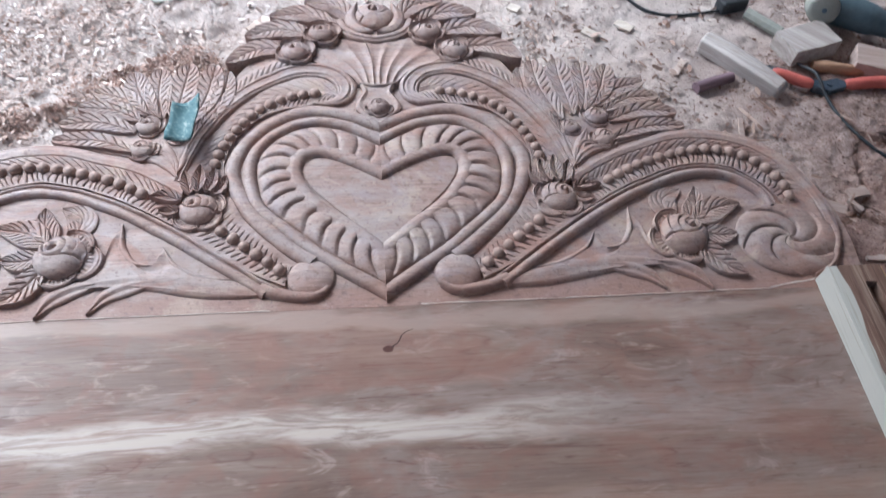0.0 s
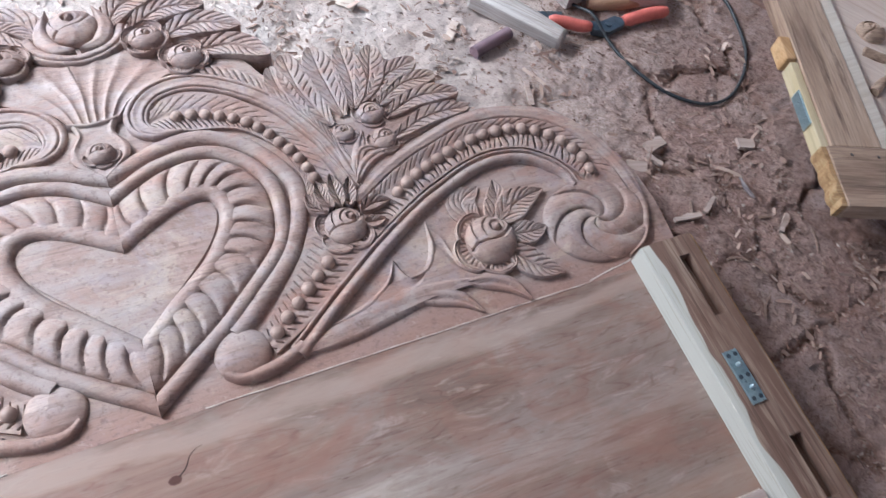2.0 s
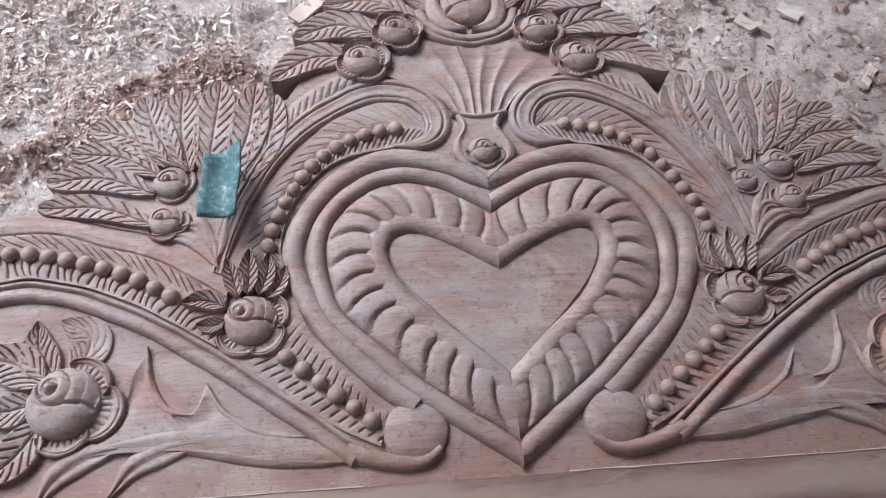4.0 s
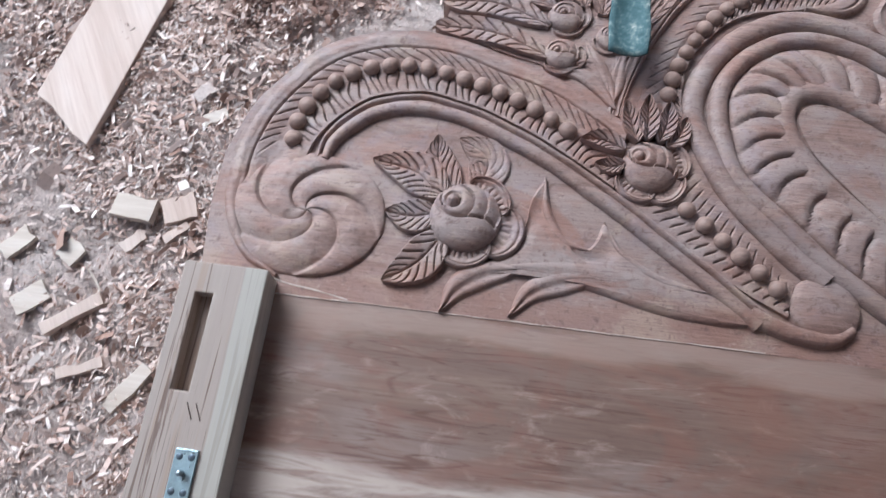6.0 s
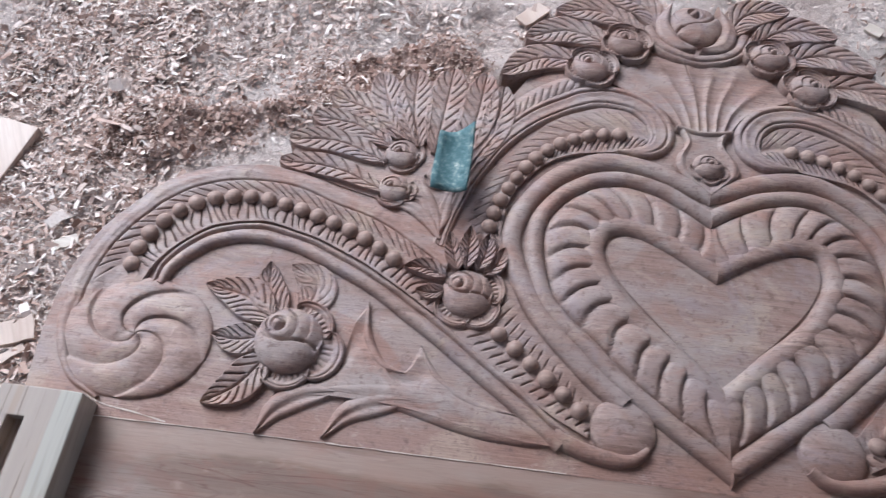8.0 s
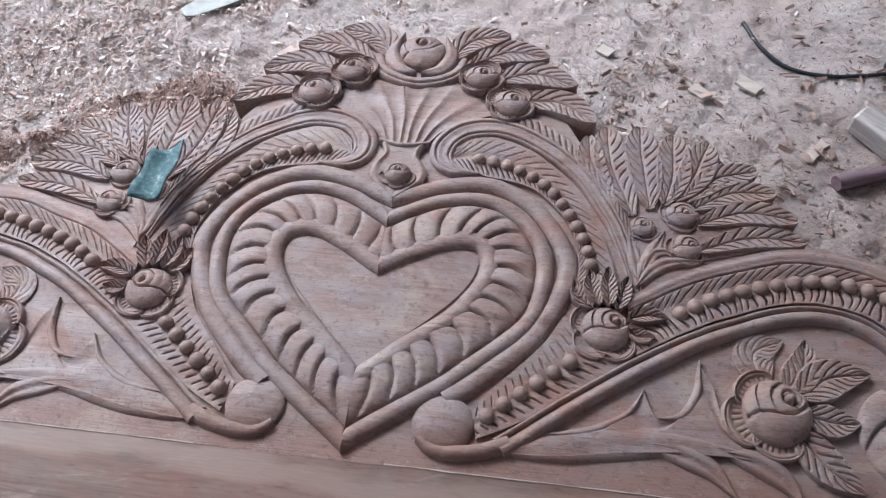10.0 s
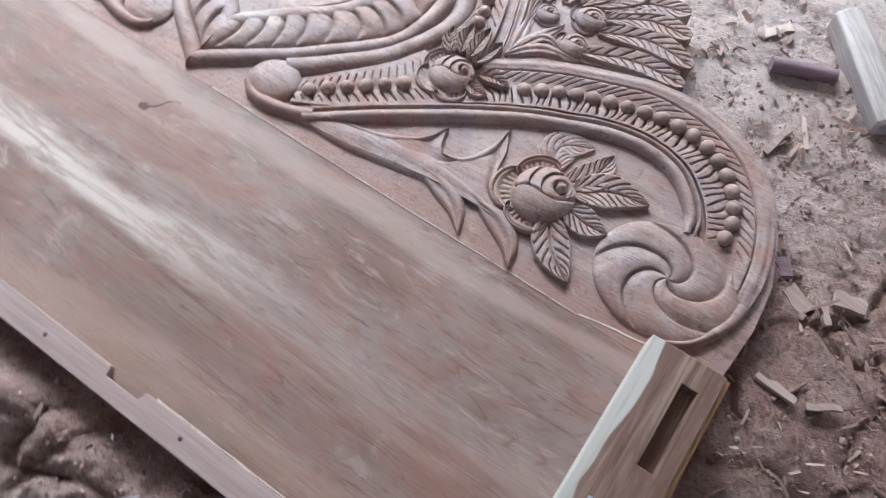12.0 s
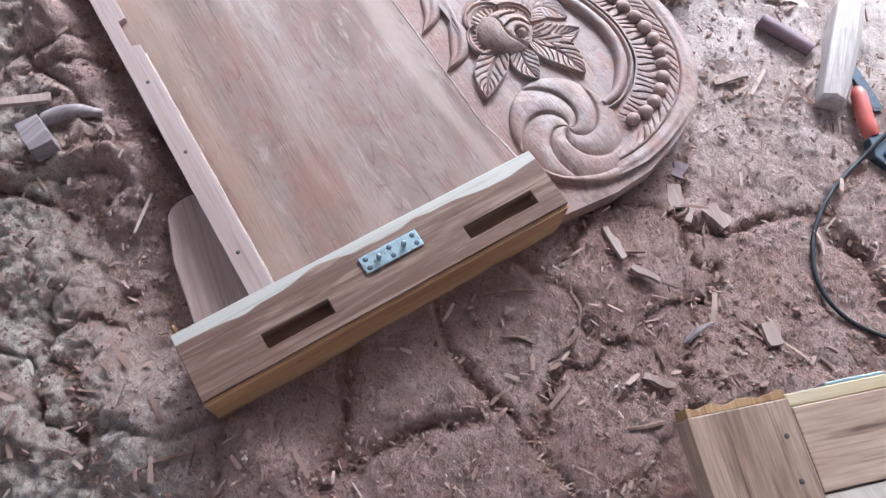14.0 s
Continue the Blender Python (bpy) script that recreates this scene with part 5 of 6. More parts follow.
for k, (a, b, w, th, bow, mat, label) in enumerate((
        ((0.966, 0.042), (0.992, 0.095), 0.009, 0.008, 0.03, SPLINT, "straight brown splinter on cracked clay"),
        ((0.988, -0.040), (1.033, -0.059), 0.010, 0.007, 0.14, SPLINT, "bowed brown splinter in a crack of the clay"),
        ((1.050, -0.093), (1.034, -0.061), 0.012, 0.006, -0.1, SPLINT, "short bowed splinter in a crack of the clay"),
        ((1.206, -0.032), (1.186, -0.084), 0.011, 0.006, 0.04, SPLINT, "split brown stick beside the teak frame"),
        ((1.074, 0.170), (1.097, 0.166), 0.008, 0.006, 0.0, SPLINT, "short thin splinter on cracked clay"),
        ((1.001, 0.208), (1.031, 0.187), 0.007, 0.005, 0.02, SPLINT, "thin brown splinter on cracked clay"),
        ((0.927, -0.150), (0.961, -0.086), 0.008, 0.006, 0.03, SPLINT, "thin brown splinter beside the bed post"),
        ((0.989, -0.168), (1.025, -0.130), 0.009, 0.006, 0.10, SPLINT, "bowed thin splinter on reddish clay"),
        ((1.132, 0.063), (1.130, 0.118), 0.014, 0.006, 0.06, GREYED, "grey sliver of wood on cracked clay"),
        ((1.116, 0.024), (1.147, 0.018), 0.011, 0.005, 0.0, SPLINT, "flat brown chip on cracked clay"),
        ((1.252, 0.225), (1.278, 0.228), 0.010, 0.006, 0.0, SPLINT, "short brown splinter on dusty earth"),
        ((0.730, -0.554), (0.768, -0.562), 0.010, 0.006, 0.12, AMBER, "reddish bark sliver at the foot of the post"),
        ((0.672, -0.749), (0.712, -0.739), 0.011, 0.005, 0.16, PALE, "pale bowed sliver on dusty stones"),
        ((0.903, -0.677), (0.919, -0.591), 0.010, 0.006, 0.05, SPLINT, "long weathered sliver on dusty clay"),
        ((-1.066, 0.010), (-1.020, -0.058), 0.004, 0.004, 0.08, PALE, "long thin pale sliver in the shavings"),
        ((-1.150, -0.030), (-1.100, -0.062), 0.012, 0.005, 0.02, GREYED, "grey flat stick in the shavings"),
        ((-1.060, -0.200), (-1.030, -0.165), 0.006, 0.005, 0.1, SPLINT, "thin brown splinter on packed dust"),
        ((-1.190, -0.090), (-1.185, -0.040), 0.012, 0.006, 0.0, SPLINT, "ribbed brown stick in the shavings"))):
    solid("splinter", splinter(a, b, 0.75 * w, 0.8 * th, bow, 60 + k), mat, label, "splinter", "splinters on the earth")

solid("wood_block", slab((0.372, -0.600), (0.425, -0.596), 0.036, 0.034, 0.001, 40, 0.0), GREYED, "grey purplish sawn block among the stones", "wood block", bevel=0.0015)
c = spline([(0.366, -0.592, 0), (0.362, -0.562, 0), (0.372, -0.530, 0), (0.392, -0.502, 0)], 14)
c[:, 2] = max(lying(0.366, -0.59), lying(0.365, -0.55), lying(0.38, -0.51)) + 0.004
q = rod(c, np.interp(np.linspace(0, 1, 14), [0, 0.15, 0.6, 1], [0.006, 0.013, 0.012, 0.005]), 8)
solid("stick", Geo().add(*q), GREYED, "bent grey stick among the stones", "stick", smooth=True)

# prop under the foot of the headboard
rounded = [(0.80, -0.380), (0.60, -0.380)] + [(0.60 + 0.030 * math.cos(t), -0.450 + 0.045 * math.sin(t)) for t in np.linspace(math.pi * 0.6, math.pi * 1.35, 8)] + [(0.66, -0.512), (0.80, -0.530)]
solid("support_plank", Geo().add(*prism(rounded, 0.02, Z0 - 0.034)), PROP, "dark plank with rounded end propping the headboard", "plank", bevel=0.003)

# half-round purple stick
c = spline([(0.738, 0.560, 0), (0.785, 0.577, 0), (0.835, 0.594, 0)], 12)
c[:, 2] = lying(0.785, 0.577) + 0.007
solid("turned_stick", Geo().add(*rod(c, 0.0135, 12)), PURPLE, "dark purple half-round stick on dusty earth", "stick", smooth=True)

# billet used as a mallet
bx, by = np.array((0.800, 0.715)), np.array((0.938, 0.538))
mid = (bx + by) / 2
zb = max(lying(*bx), lying(*by), lying(*mid)) - 0.002
g = Geo()
prof = [(-0.026, 0.0), (0.024, 0.0), (0.029, 0.018), (0.019, 0.038), (-0.004, 0.046), (-0.026, 0.034)]
dd = (by - bx) / np.linalg.norm(by - bx)
nn = np.array((-dd[1], dd[0]))
rows = []
for k, (t, sc) in enumerate(((0.0, 0.86), (0.03, 1.0), (0.35, 1.06), (0.7, 0.96), (0.97, 0.82), (1.0, 0.72))):
    for w, h in prof:
        p = bx + (by - bx) * t + nn * w * sc
        rows.append((p[0], p[1], zb + h * sc + (0.006 if k == 0 and w > 0 else 0)))
m = len(prof)
f = [(i * m + j, i * m + (j + 1) % m, (i + 1) * m + (j + 1) % m, (i + 1) * m + j) for i in range(5) for j in range(m)] + [tuple(range(m))[::-1], tuple(5 * m + j for j in range(m))]
solid("wood_billet", Geo().add(rows, f), BILLET, "pale grey hewn wooden billet with dark end grain", "billet", bevel=0.002)

# pincers with two red handles
zt = lying(1.04, 0.56) + 0.012
pincers = thing("pincers", (1.05, 0.56, zt), "steel cutting pincers with red plastic handles, on the earth", "pliers")
for pts, rad in (([(0.935, 0.602, zt + 0.012), (0.965, 0.585, zt + 0.012), (0.995, 0.568, zt + 0.01), (1.020, 0.560, zt + 0.008)], [0.007, 0.0125, 0.0135, 0.010]),
                 ([(1.100, 0.556, zt + 0.008), (1.125, 0.556, zt + 0.010), (1.170, 0.558, zt + 0.012), (1.215, 0.556, zt + 0.012)], [0.011, 0.0145, 0.0150, 0.011])):
    c = spline(pts, 16)
    part("handle", Geo().add(*rod(c, np.interp(np.linspace(0, 1, 16), [0, 0.1, 0.5, 0.9, 1], [rad[0], rad[1], rad[2], rad[2], rad[3]]), 12)), RED, pincers, "red plastic grip", True)
part("jaw", Geo().add(*prism([(1.018, 0.548), (1.05, 0.530), (1.095, 0.542), (1.104, 0.560), (1.085, 0.574), (1.05, 0.566), (1.022, 0.572)], zt - 0.006, zt + 0.014)), STEEL, pincers, "dark blued steel jaws", False, 0.002)
part("rivet", Geo().add(*rod([(1.058, 0.552, zt + 0.010), (1.058, 0.552, zt + 0.0175)], 0.008, 14)), STEEL, pincers)

# scraps and tools beyond the pincers
c = spline([(1.045, 0.625, 0), (1.10, 0.610, 0), (1.165, 0.598, 0)], 12)
c[:, 2] = lying(1.10, 0.61) + 0.014
solid("tool_handle", Geo().add(*rod(c, np.interp(np.linspace(0, 1, 12), [0, 0.2, 0.7, 1], [0.010, 0.016, 0.014, 0.009]), 12)), wood("turned_handle", (0.22, 0.12, 0.07), (0.33, 0.19, 0.115), (0.42, 0.27, 0.18), coarse=50), "brown turned wooden tool handle", "tool handle", smooth=True)
solid("wood_block", slab((0.985, 0.672), (1.115, 0.712), 0.085, 0.046, 0.001, 51, 0.004), BILLET, "thick grey sawn wood block among tools", "wood block", bevel=0.002)
solid("wood_block", slab((1.150, 0.635), (1.230, 0.600), 0.075, 0.040, 0.001, 52), DUSTY, "brown sawn wood block among tools", "wood block", bevel=0.002)
c = spline([(0.945, 0.822, 0), (0.975, 0.782, 0), (1.006, 0.742, 0)], 8)
c[:, 2] = lying(0.975, 0.782) + 0.016
solid("steel_bar", Geo().add(*rod(c, 0.015, 8)), TOOL_GREY, "grey greenish steel bar among tools", "bar", smooth=False)
solid("chisel", slab((0.880, 0.640), (0.985, 0.622), 0.020, 0.006, 0.0005, 54), STEEL, "dark flat steel chisel beside the billet", "chisel", bevel=0.001)
zg = lying(1.16, 0.78)
grinder = thing("angle_grinder", (1.16, 0.78, zg), "blue-grey power grinder with a pale round end cap", "power tool")
part("body", Geo().add(*rod(spline([(1.128, 0.795, zg + 0.045), (1.18, 0.775, zg + 0.045), (1.25, 0.735, zg + 0.040), (1.33, 0.70, zg + 0.036)], 18), np.interp(np.linspace(0, 1, 18), [0, 0.15, 0.5, 0.6, 1], [0.034, 0.040, 0.038, 0.030, 0.028]), 16)), TOOL_BLUE, grinder, "blue-grey plastic body", True)
cap = part("end_cap", Geo().add(*rod([(1.122, 0.812, zg + 0.044), (1.102, 0.762, zg + 0.062), (1.100, 0.757, zg + 0.064), (1.099, 0.755, zg + 0.065)], [0.036, 0.038, 0.034, 0.026], 20)), TOOL_GREY, grinder, "pale grey round cap", True)
part("cap_screw", Geo().add(*rod([(1.100, 0.757, zg + 0.064), (1.0975, 0.751, zg + 0.067)], 0.006, 10)), STEEL, cap)
za = lying(0.92, 0.86)
plug = thing("power_plug", (0.92, 0.86, za), "black plastic power plug with its cable", "plug")
part("plug_body", Geo().add(*box(0.885, 0.96, 0.845, 0.885, za + 0.001, za + 0.036, 0.25, (0.92, 0.86))), RUBBER, plug, "", False, 0.006)
c = spline([(0.89, 0.853, 0), (0.83, 0.838, 0), (0.757, 0.837, 0), (0.70, 0.862, 0), (0.655, 0.912, 0), (0.63, 0.98, 0)], 50)
c[:, 2] = np.convolve(np.pad(earth_level(c[:, 0], c[:, 1]), 5, mode="edge"), np.ones(11) / 11, "valid") + 0.004
part("cable", Geo().add(*rod(c, 0.0038, 8)), RUBBER, plug, "black rubber cable", True)
c = spline([(1.012, 0.655), (1.020, 0.612), (1.038, 0.525), (1.060, 0.430), (1.104, 0.352), (1.172, 0.303), (1.246, 0.310), (1.325, 0.376), (1.372, 0.466), (1.395, 0.60), (1.36, 0.76), (1.30, 0.86)], 120)
z = earth_level(c[:, 0], c[:, 1]) + 0.005
z = np.convolve(np.pad(z, 8, mode="edge"), np.ones(17) / 17, "valid")
z += 0.030 * np.exp(-((c[:, 1] - 0.575) / 0.05) ** 2) * (c[:, 0] < 1.1)
solid("power_cable", Geo().add(*rod(np.column_stack([c, z]), 0.0036, 8)), RUBBER, "black power cable looped on the earth", "cable", smooth=True)
# plane iron with a hole
g = Geo()
pi_c, pi_d = np.array((-0.47, 0.958)), np.array((0.81, 0.59))
pi_n = np.array((-pi_d[1], pi_d[0]))
th = np.linspace(0, 2 * math.pi, 28, endpoint=False)
out = [pi_c + pi_d * 0.088 * np.sign(math.cos(t)) * abs(math.cos(t)) ** 0.6 + pi_n * 0.026 * np.sign(math.sin(t)) * abs(math.sin(t)) ** 0.6 for t in th]
zi = max(lying(-0.54, 0.90), lying(-0.40, 1.0), lying(-0.47, 0.958))
solid("metal_plate", Geo().add(*prism([tuple(p) for p in out], zi, zi + 0.008)), TOOL_GREY, "grey rounded metal plate lying on shavings", "metal plate", bevel=0.001)

# worn sanding cloth on the feathers
n1, n2 = 11, 7
g = Geo()
v = []
for i in range(n1):
    for j in range(n2):
        s, u = i / (n1 - 1), j / (n2 - 1)
        wx = 0.055 * (u - 0.5)
        ly = 0.114 * (s - 0.5) + 0.006
        wx, ly = wx * (1.0 - 0.25 * (s - 0.5) ** 2) + 0.010 * (s - 0.5), ly + 0.012 * (u - 0.5) * (1 if s > 0.5 else -0.6) * abs(2 * s - 1)
        x, y = -0.386 + 0.94 * wx - 0.06 * ly, 0.401 + 0.20 * wx + 0.97 * ly
        v.append((x, y, 0.137 + 0.008 * math.sin(3 * s + 2) + 0.010 * (u - 0.5) ** 2 * 4 + 0.012 * s + 0.003 * math.sin(9 * s + 5 * u)))
top = [(i * n2 + j, (i + 1) * n2 + j, (i + 1) * n2 + j + 1, i * n2 + j + 1) for i in range(n1 - 1) for j in range(n2 - 1)]
cloth = solid("sanding_cloth", Geo().add(v, top, True), SANDING, "worn teal sanding cloth scrap lying on carved feathers", "sandpaper", smooth=True)
m = cloth.modifiers.new("thickness", "SOLIDIFY")
m.thickness, m.offset = 0.003, -1.0

# ---- second bed part: a pale teak frame with a carved panel ----
FC, FT, FZ = (1.213, -0.046), radians(-20), 0.150
FB = FZ - 0.042
frame2 = thing("teak_bed_frame", (FC[0], FC[1], FB), "pale teak bed frame part with a carved panel, lying flat", "bed frame")


def F(name, x0, x1, y0, y1, z0, z1, mat, label="", bevel=0.002, parent=None):
    v, f = box(FC[0] + x0, FC[0] + x1, FC[1] + y0, FC[1] + y1, z0, z1, FT, FC)
    return part(name, Geo().add(v, f), mat, parent or frame2, label, False, bevel)


foot = F("foot_rail", 0.0, 0.72, 0.0, 0.138, FB, FZ, TEAK, "broad teak rail with rough amber edge")
BARK = wood("golden_bark_edge", (0.20, 0.105, 0.045), (0.36, 0.225, 0.11), (0.48, 0.34, 0.19), turn=radians(20), coarse=60, rough=0.8)
jag = np.random.default_rng(5)
side_ = [(-0.010 + jag.normal(0, 0.002), y) for y in np.linspace(0.137, 0.002, 16)]
c_, s_ = math.cos(FT), math.sin(FT)
rough = [(FC[0] + c_ * u - s_ * w, FC[1] + s_ * u + c_ * w) for u, w in side_ + [(-0.0002, 0.002), (-0.0002, 0.137)]]
part("rough_edge", Geo().add(*prism(rough, FB + 0.002, FZ - 0.003)), BARK, foot, "rough amber sapwood end", False, 0.001)
F("side_stile", 0.012, 0.118, 0.140, 0.95, FB, FZ - 0.003, TEAK_X, "striped teak stile")
F("pale_fillet", 0.120, 0.150, 0.140, 0.95, FB, FZ - 0.006, PALE, "pale sapwood fillet")
F("sap_strip", -0.006, 0.0115, 0.140, 0.36, FB, FZ - 0.008, wood("yellow_sapwood", (0.42, 0.33, 0.19), (0.50, 0.42, 0.28), (0.56, 0.49, 0.36), turn=radians(-70)), "pale yellow sapwood edge")
F("corner_block", -0.014, 0.0115, 0.365, 0.43, FB, FZ - 0.004, AMBER, "amber corner block", 0.004)
panel2 = F("inset_panel", 0.151, 0.72, 0.140, 0.95, FB, FZ - 0.024, OFFCUT, "sunk teak panel")
zp = FZ - 0.024


def frame_at(p):
    c, s = math.cos(FT), math.sin(FT)
    return np.array([FC[0] + c * p[0] - s * p[1], FC[1] + s * p[0] + c * p[1]])


def on_frame(pts):
    return [tuple(frame_at(p)) for p in pts]


for pts, wd in (([(0.17, 0.30), (0.22, 0.34), (0.27, 0.31), (0.30, 0.25), (0.36, 0.24)], 0.022), ([(0.19, 0.42), (0.24, 0.40), (0.29, 0.44), (0.34, 0.40)], 0.022), ([(0.18, 0.22), (0.21, 0.18), (0.27, 0.17), (0.33, 0.18)], 0.02)):
    part("scroll", Geo().add(*tube(on_frame(pts), wd, 0.014, 50, 9, z=zp)), TEAK, panel2)
for p, r in (((0.235, 0.245), 0.036), ((0.31, 0.33), 0.034), ((0.23, 0.48), 0.034)):
    part("rose", Geo().add(*bloom(tuple(frame_at(p)), r, (0.1, 0.2), 0.5, 2.2, 22, 60, zp)), TEAK, panel2)
for px, py in ((0.45, 0.10), (0.40, 0.75)):
    p = frame_at((px, py))
    zb = level(*p) - 0.01
    solid("support_block", Geo().add(*box(p[0] - 0.05, p[0] + 0.05, p[1] - 0.04, p[1] + 0.04, zb, FB, 0.3, p)), PROP, "rough wooden block under the teak frame", "wood block", bevel=0.002)
peg = ball_mesh("peg", 0.0042, 0.0004, 10, 3)
for p in ((0.045, 0.118), (0.10, 0.115)):
    part("peg", peg, NAIL, frame2).location = (*frame_at(p), FZ)
hinge = F("bed_bracket", -0.0100, -0.0062, 0.20, 0.285, FB + 0.006, FB + 0.032, ZINC, "blue zinc bracket on the edge", 0.0006)

# ---- shavings and crumbs ----
rng = np.random.default_rng(21)


def inside_head(x, y):
    """True under the headboard and the teak frame, where nothing is strewn on top."""
    ax = np.abs(x)
    top = np.interp(ax, [0, 0.15, 0.30, 0.42, 0.60, 0.75, 0.85, 0.90], [0.80, 0.77, 0.60, 0.58, 0.40, 0.37, 0.28, 0.02])
    head = (ax < 0.897) & (y > -0.45) & (y < top) | (ax > 0.78) & (ax < 0.90) & (y > -0.56) & (y < 0.02)
    c, s = math.cos(-FT), math.sin(-FT)
    u, w = c * (x - FC[0]) - s * (y - FC[1]), s * (x - FC[0]) + c * (y - FC[1])
    return head | (u > -0.02) & (w > -0.01)


def strew(n, box_, weight):
    x, y = rng.uniform(box_[0], box_[1], n), rng.uniform(box_[2], box_[3], n)
    keep = (rng.random(n) < weight(x, y)) & ~inside_head(x, y)
    return x[keep], y[keep]


def shaving_weight(x, y):
    patch = smooth01(2.6 * (0.6 * value_noise(x * 4.5 + 2, y * 4.5) + 0.4 * value_noise(x * 13, y * 13 + 7)) - 0.75)
    left = smooth01((-0.15 - x + 0.35 * y) / 0.5)
    low = smooth01((y + 0.55) / 0.2) * (1 - 0.65 * smooth01((-0.02 - y) / 0.15) * smooth01((-0.96 - x) / 0.08))
    return np.clip((0.05 * (1 - 0.8 * smooth01((x - 0.6 * y - 0.3) / 0.3)) + 0.95 * left * (0.06 + 0.70 * patch)) * (0.05 + 0.95 * low) * (1 - 0.55 * sawdust_heap(x, y)), 0, 1)


def flakes(x, y, lo, hi, name, label, thin=(0.12, 0.42), flat=1.0):
    """Thin curled strips of wood, five-sided along their length."""
    n = len(x)
    ln = rng.uniform(lo, hi, n) * rng.choice([0.55, 1.0, 2.2], n, p=[0.52, 0.38, 0.10])
    wd = ln * rng.uniform(*thin, n)
    th, tip, curl, lean = rng.uniform(0, 2 * math.pi, n), rng.normal(0, 0.38, n), rng.uniform(-0.3, 1.4, n), rng.normal(0, 0.6, n)
    z = earth_level(x, y) + rng.uniform(0.0, 0.007, n)
    seg = 3
    V = np.zeros((n, seg, 2, 3))
    for i in range(seg):
        t = i / (seg - 1) - 0.5
        along = ln * t * (1 - 0.25 * np.clip(curl, 0, 1) * abs(t) * 2)
        up = flat * (ln * (curl * (0.25 - t * t) * 0.5 + tip * t) + 0.15 * ln)
        taper = 1 - 0.35 * abs(t) * 2 * rng.random(n)
        for j, sd in enumerate((-0.5, 0.5)):
            across = wd * sd * taper
            V[:, i, j, 0] = x + np.cos(th) * along - np.sin(th) * across
            V[:, i, j, 1] = y + np.sin(th) * along + np.cos(th) * across
            V[:, i, j, 2] = np.maximum(z + up + lean * across, z - 0.002)
    base = np.arange(n)[:, None] * seg * 2
    faces = np.concatenate([base + np.array([2 * i, 2 * i + 2, 2 * i + 3, 2 * i + 1]) for i in range(seg - 1)], 0)
    me = bpy.data.meshes.new(name)
    me.from_pydata(V.reshape(-1, 3).tolist(), [], faces.tolist())
    me.materials.append(SHAVING)
    return tagged(new(name, me), label, "shavings", kind="stuff")


heaps = [strew(150000, (-1.42, -0.86, -0.6, 0.75), lambda x, y: np.clip(1.4 * shaving_weight(x, y), 0, 1)), strew(260000, (-1.5, 0.5, 0.3, 1.4), shaving_weight), strew(45000, (0.2, 1.4, -0.5, 1.4), lambda x, y: 0.3 * shaving_weight(x, y))]
x, y = (np.concatenate([h[k] for h in heaps]) for k in (0, 1))
flakes(x, y, 0.0030, 0.0105, "wood_shavings", "pale and brown wood shavings strewn over the earth", (0.08, 0.34), 0.7)

x, y = strew(60000, (-1.15, -0.3, 0.25, 0.8), lambda x, y: 0.9 * sawdust_heap(x, y))
heap = flakes(x, y, 0.0022, 0.0062, "sawdust", "coarse brown sawdust heaped along the crest", (0.25, 0.7), 0.8)
heap.data.materials[0] = SAWDUST


def in_joints(x, y):
    """Where loose bits gather: in the joints between the clay plates, and thinly elsewhere."""
    return np.clip(0.12 + 0.9 * (1 - smooth01(plates(x, y)[0] / 0.03)) * smooth01(2.0 * value_noise(x * 5 + 3, y * 5 + 8) - 0.2), 0, 1)


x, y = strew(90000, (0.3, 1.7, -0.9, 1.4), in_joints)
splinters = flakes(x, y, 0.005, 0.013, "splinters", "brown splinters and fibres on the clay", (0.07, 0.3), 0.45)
x, y = strew(1500, (0.5, 1.7, -0.7, 0.6), in_joints)
long_bits = flakes(x, y, 0.020, 0.036, "long_splinters", "long thin pale brown splinters on the clay", (0.06, 0.14), 0.25)
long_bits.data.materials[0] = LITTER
x, y = strew(500, (-0.9, 1.2, -0.95, -0.45), lambda x, y: 0.7 * np.ones_like(x))
litter = flakes(x, y, 0.014, 0.034, "stone_litter", "thin wood slivers lying among the stones", (0.06, 0.2), 0.3)
litter.data.materials[0] = LITTER
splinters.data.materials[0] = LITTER
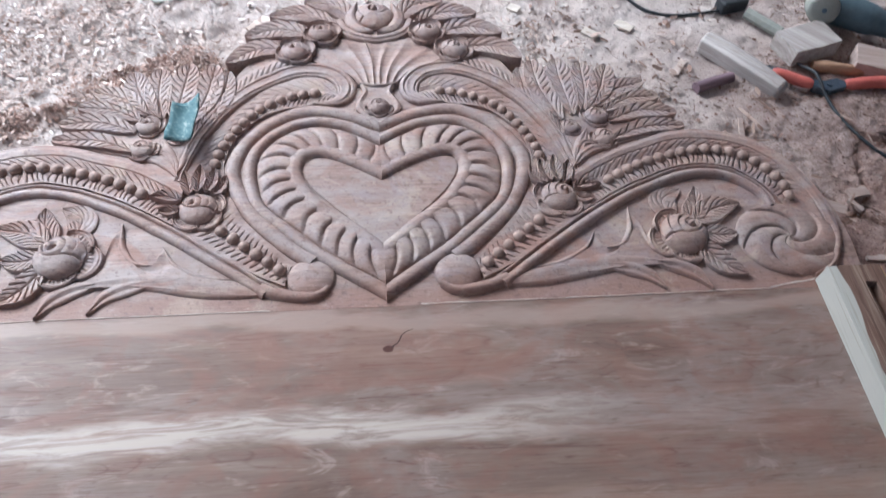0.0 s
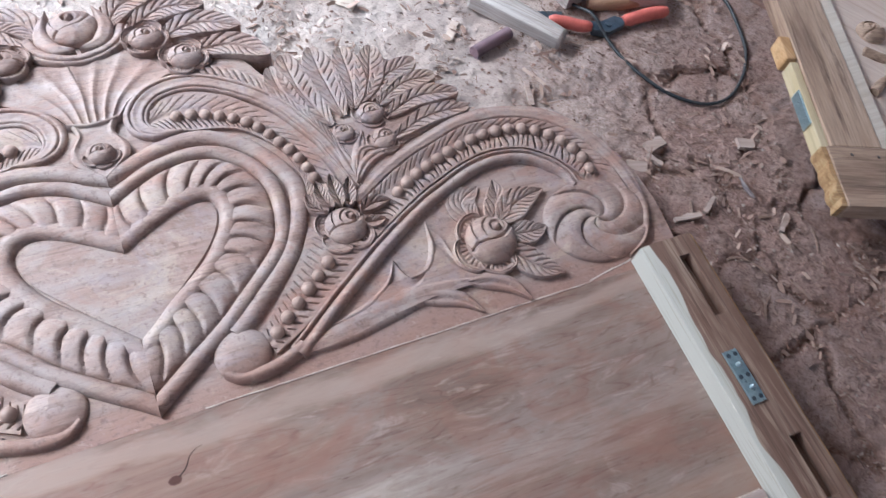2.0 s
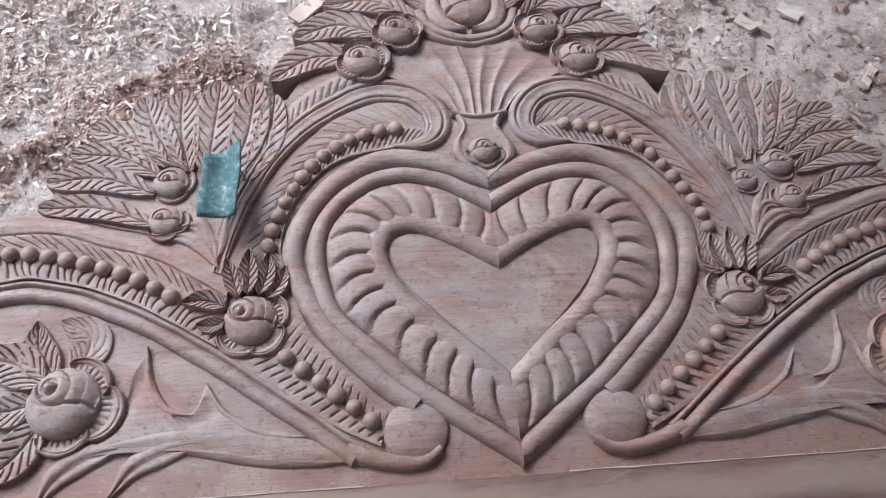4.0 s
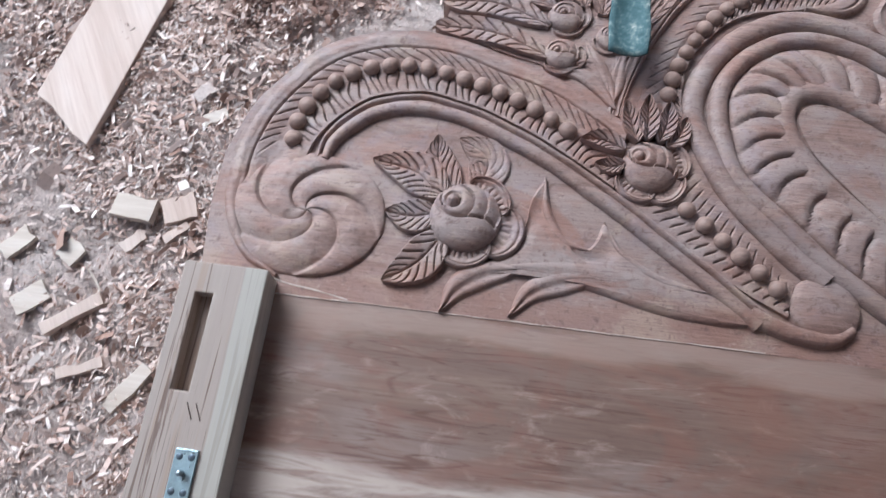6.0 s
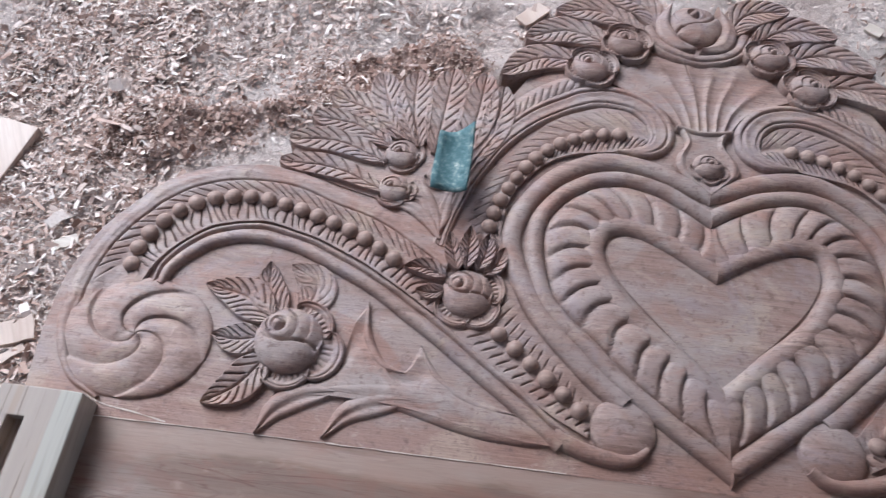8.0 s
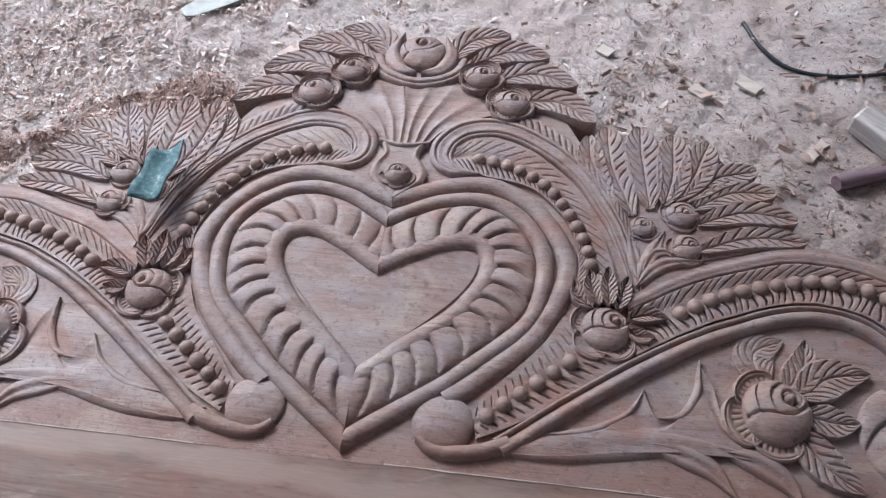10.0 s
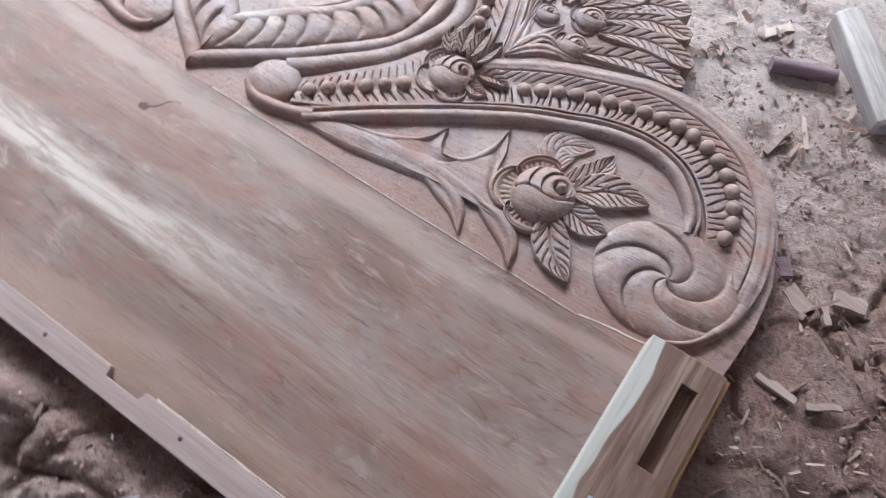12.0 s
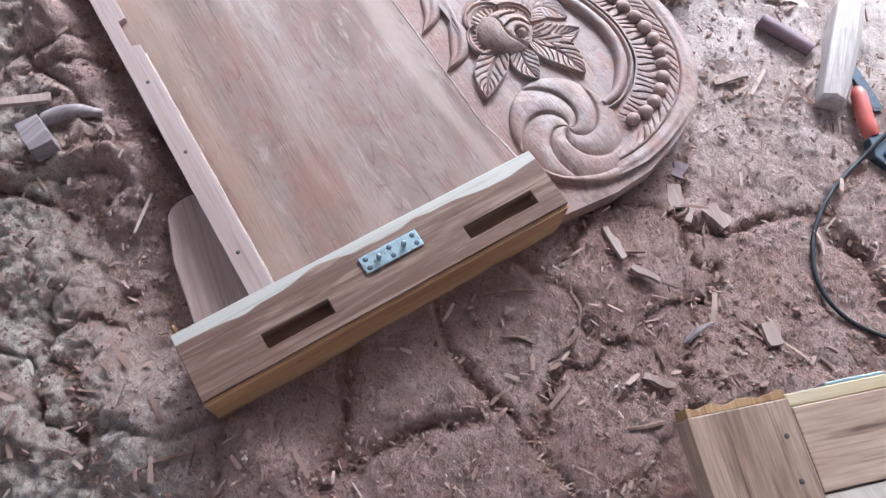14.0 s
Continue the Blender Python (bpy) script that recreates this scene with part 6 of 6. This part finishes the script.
x, y = strew(3200, (-1.6, 1.7, -0.8, 1.45), lambda x, y: np.clip(0.02 + shaving_weight(x, y), 0, 1) * (x - 0.7 * y < 0.3))
flakes(x, y, 0.012, 0.026, "wood_chips", "larger flat wood chips on the earth")


def crumbs(x, y, size, name, label):
    """Angular bits of earth: squashed, uneven octahedra."""
    n = len(x)
    d = np.array([(1, 0, 0.1), (0.2, 0.9, 0.3), (-1, 0.2, 0), (0, -1, 0.25), (0.2, 0.1, 0.6), (0, 0, -0.6)])
    r = size * np.minimum(rng.lognormal(0, 0.45, n), 2.2)
    V = d[None] * r[:, None, None] * rng.uniform(0.55, 1.25, (n, 6, 1))
    th = rng.uniform(0, 6.28, n)
    cx, sx = np.cos(th)[:, None], np.sin(th)[:, None]
    X = V[..., 0] * cx - V[..., 1] * sx + x[:, None]
    Y = V[..., 0] * sx + V[..., 1] * cx + y[:, None]
    Z = V[..., 2] + (earth_level(x, y) + 0.3 * r)[:, None]
    f = np.array([(0, 1, 4), (1, 2, 4), (2, 3, 4), (3, 0, 4), (1, 0, 5), (2, 1, 5), (3, 2, 5), (0, 3, 5)])
    F_ = (np.arange(n)[:, None, None] * 6 + f[None]).reshape(-1, 3)
    me = bpy.data.meshes.new(name)
    me.from_pydata(np.stack([X, Y, Z], -1).reshape(-1, 3).tolist(), [], F_.tolist())
    me.materials.append(CRUMB)
    return tagged(new(name, me), label, "crumbs", kind="stuff")


x, y = strew(120000, (-1.5, 1.7, -0.95, 1.4), lambda x, y: np.clip(0.06 + 0.94 * smooth01((x - y * 0.6 - 0.25) / 0.5), 0, 1) * np.maximum(in_joints(x, y), 0.5 * smooth01(2.4 * value_noise(x * 6, y * 6 + 5) - 0.5)))
crumbs(x, y, 0.0024, "earth_crumbs", "small reddish crumbs of dry earth")
x, y = strew(3000, (-1.5, 1.7, -0.95, 1.4), lambda x, y: in_joints(x, y) * np.clip(0.15 + 0.85 * smooth01((x - 0.4) / 0.4), 0, 1))
crumbs(x, y, 0.0042, "earth_clods", "loose angular clods of dry clay")
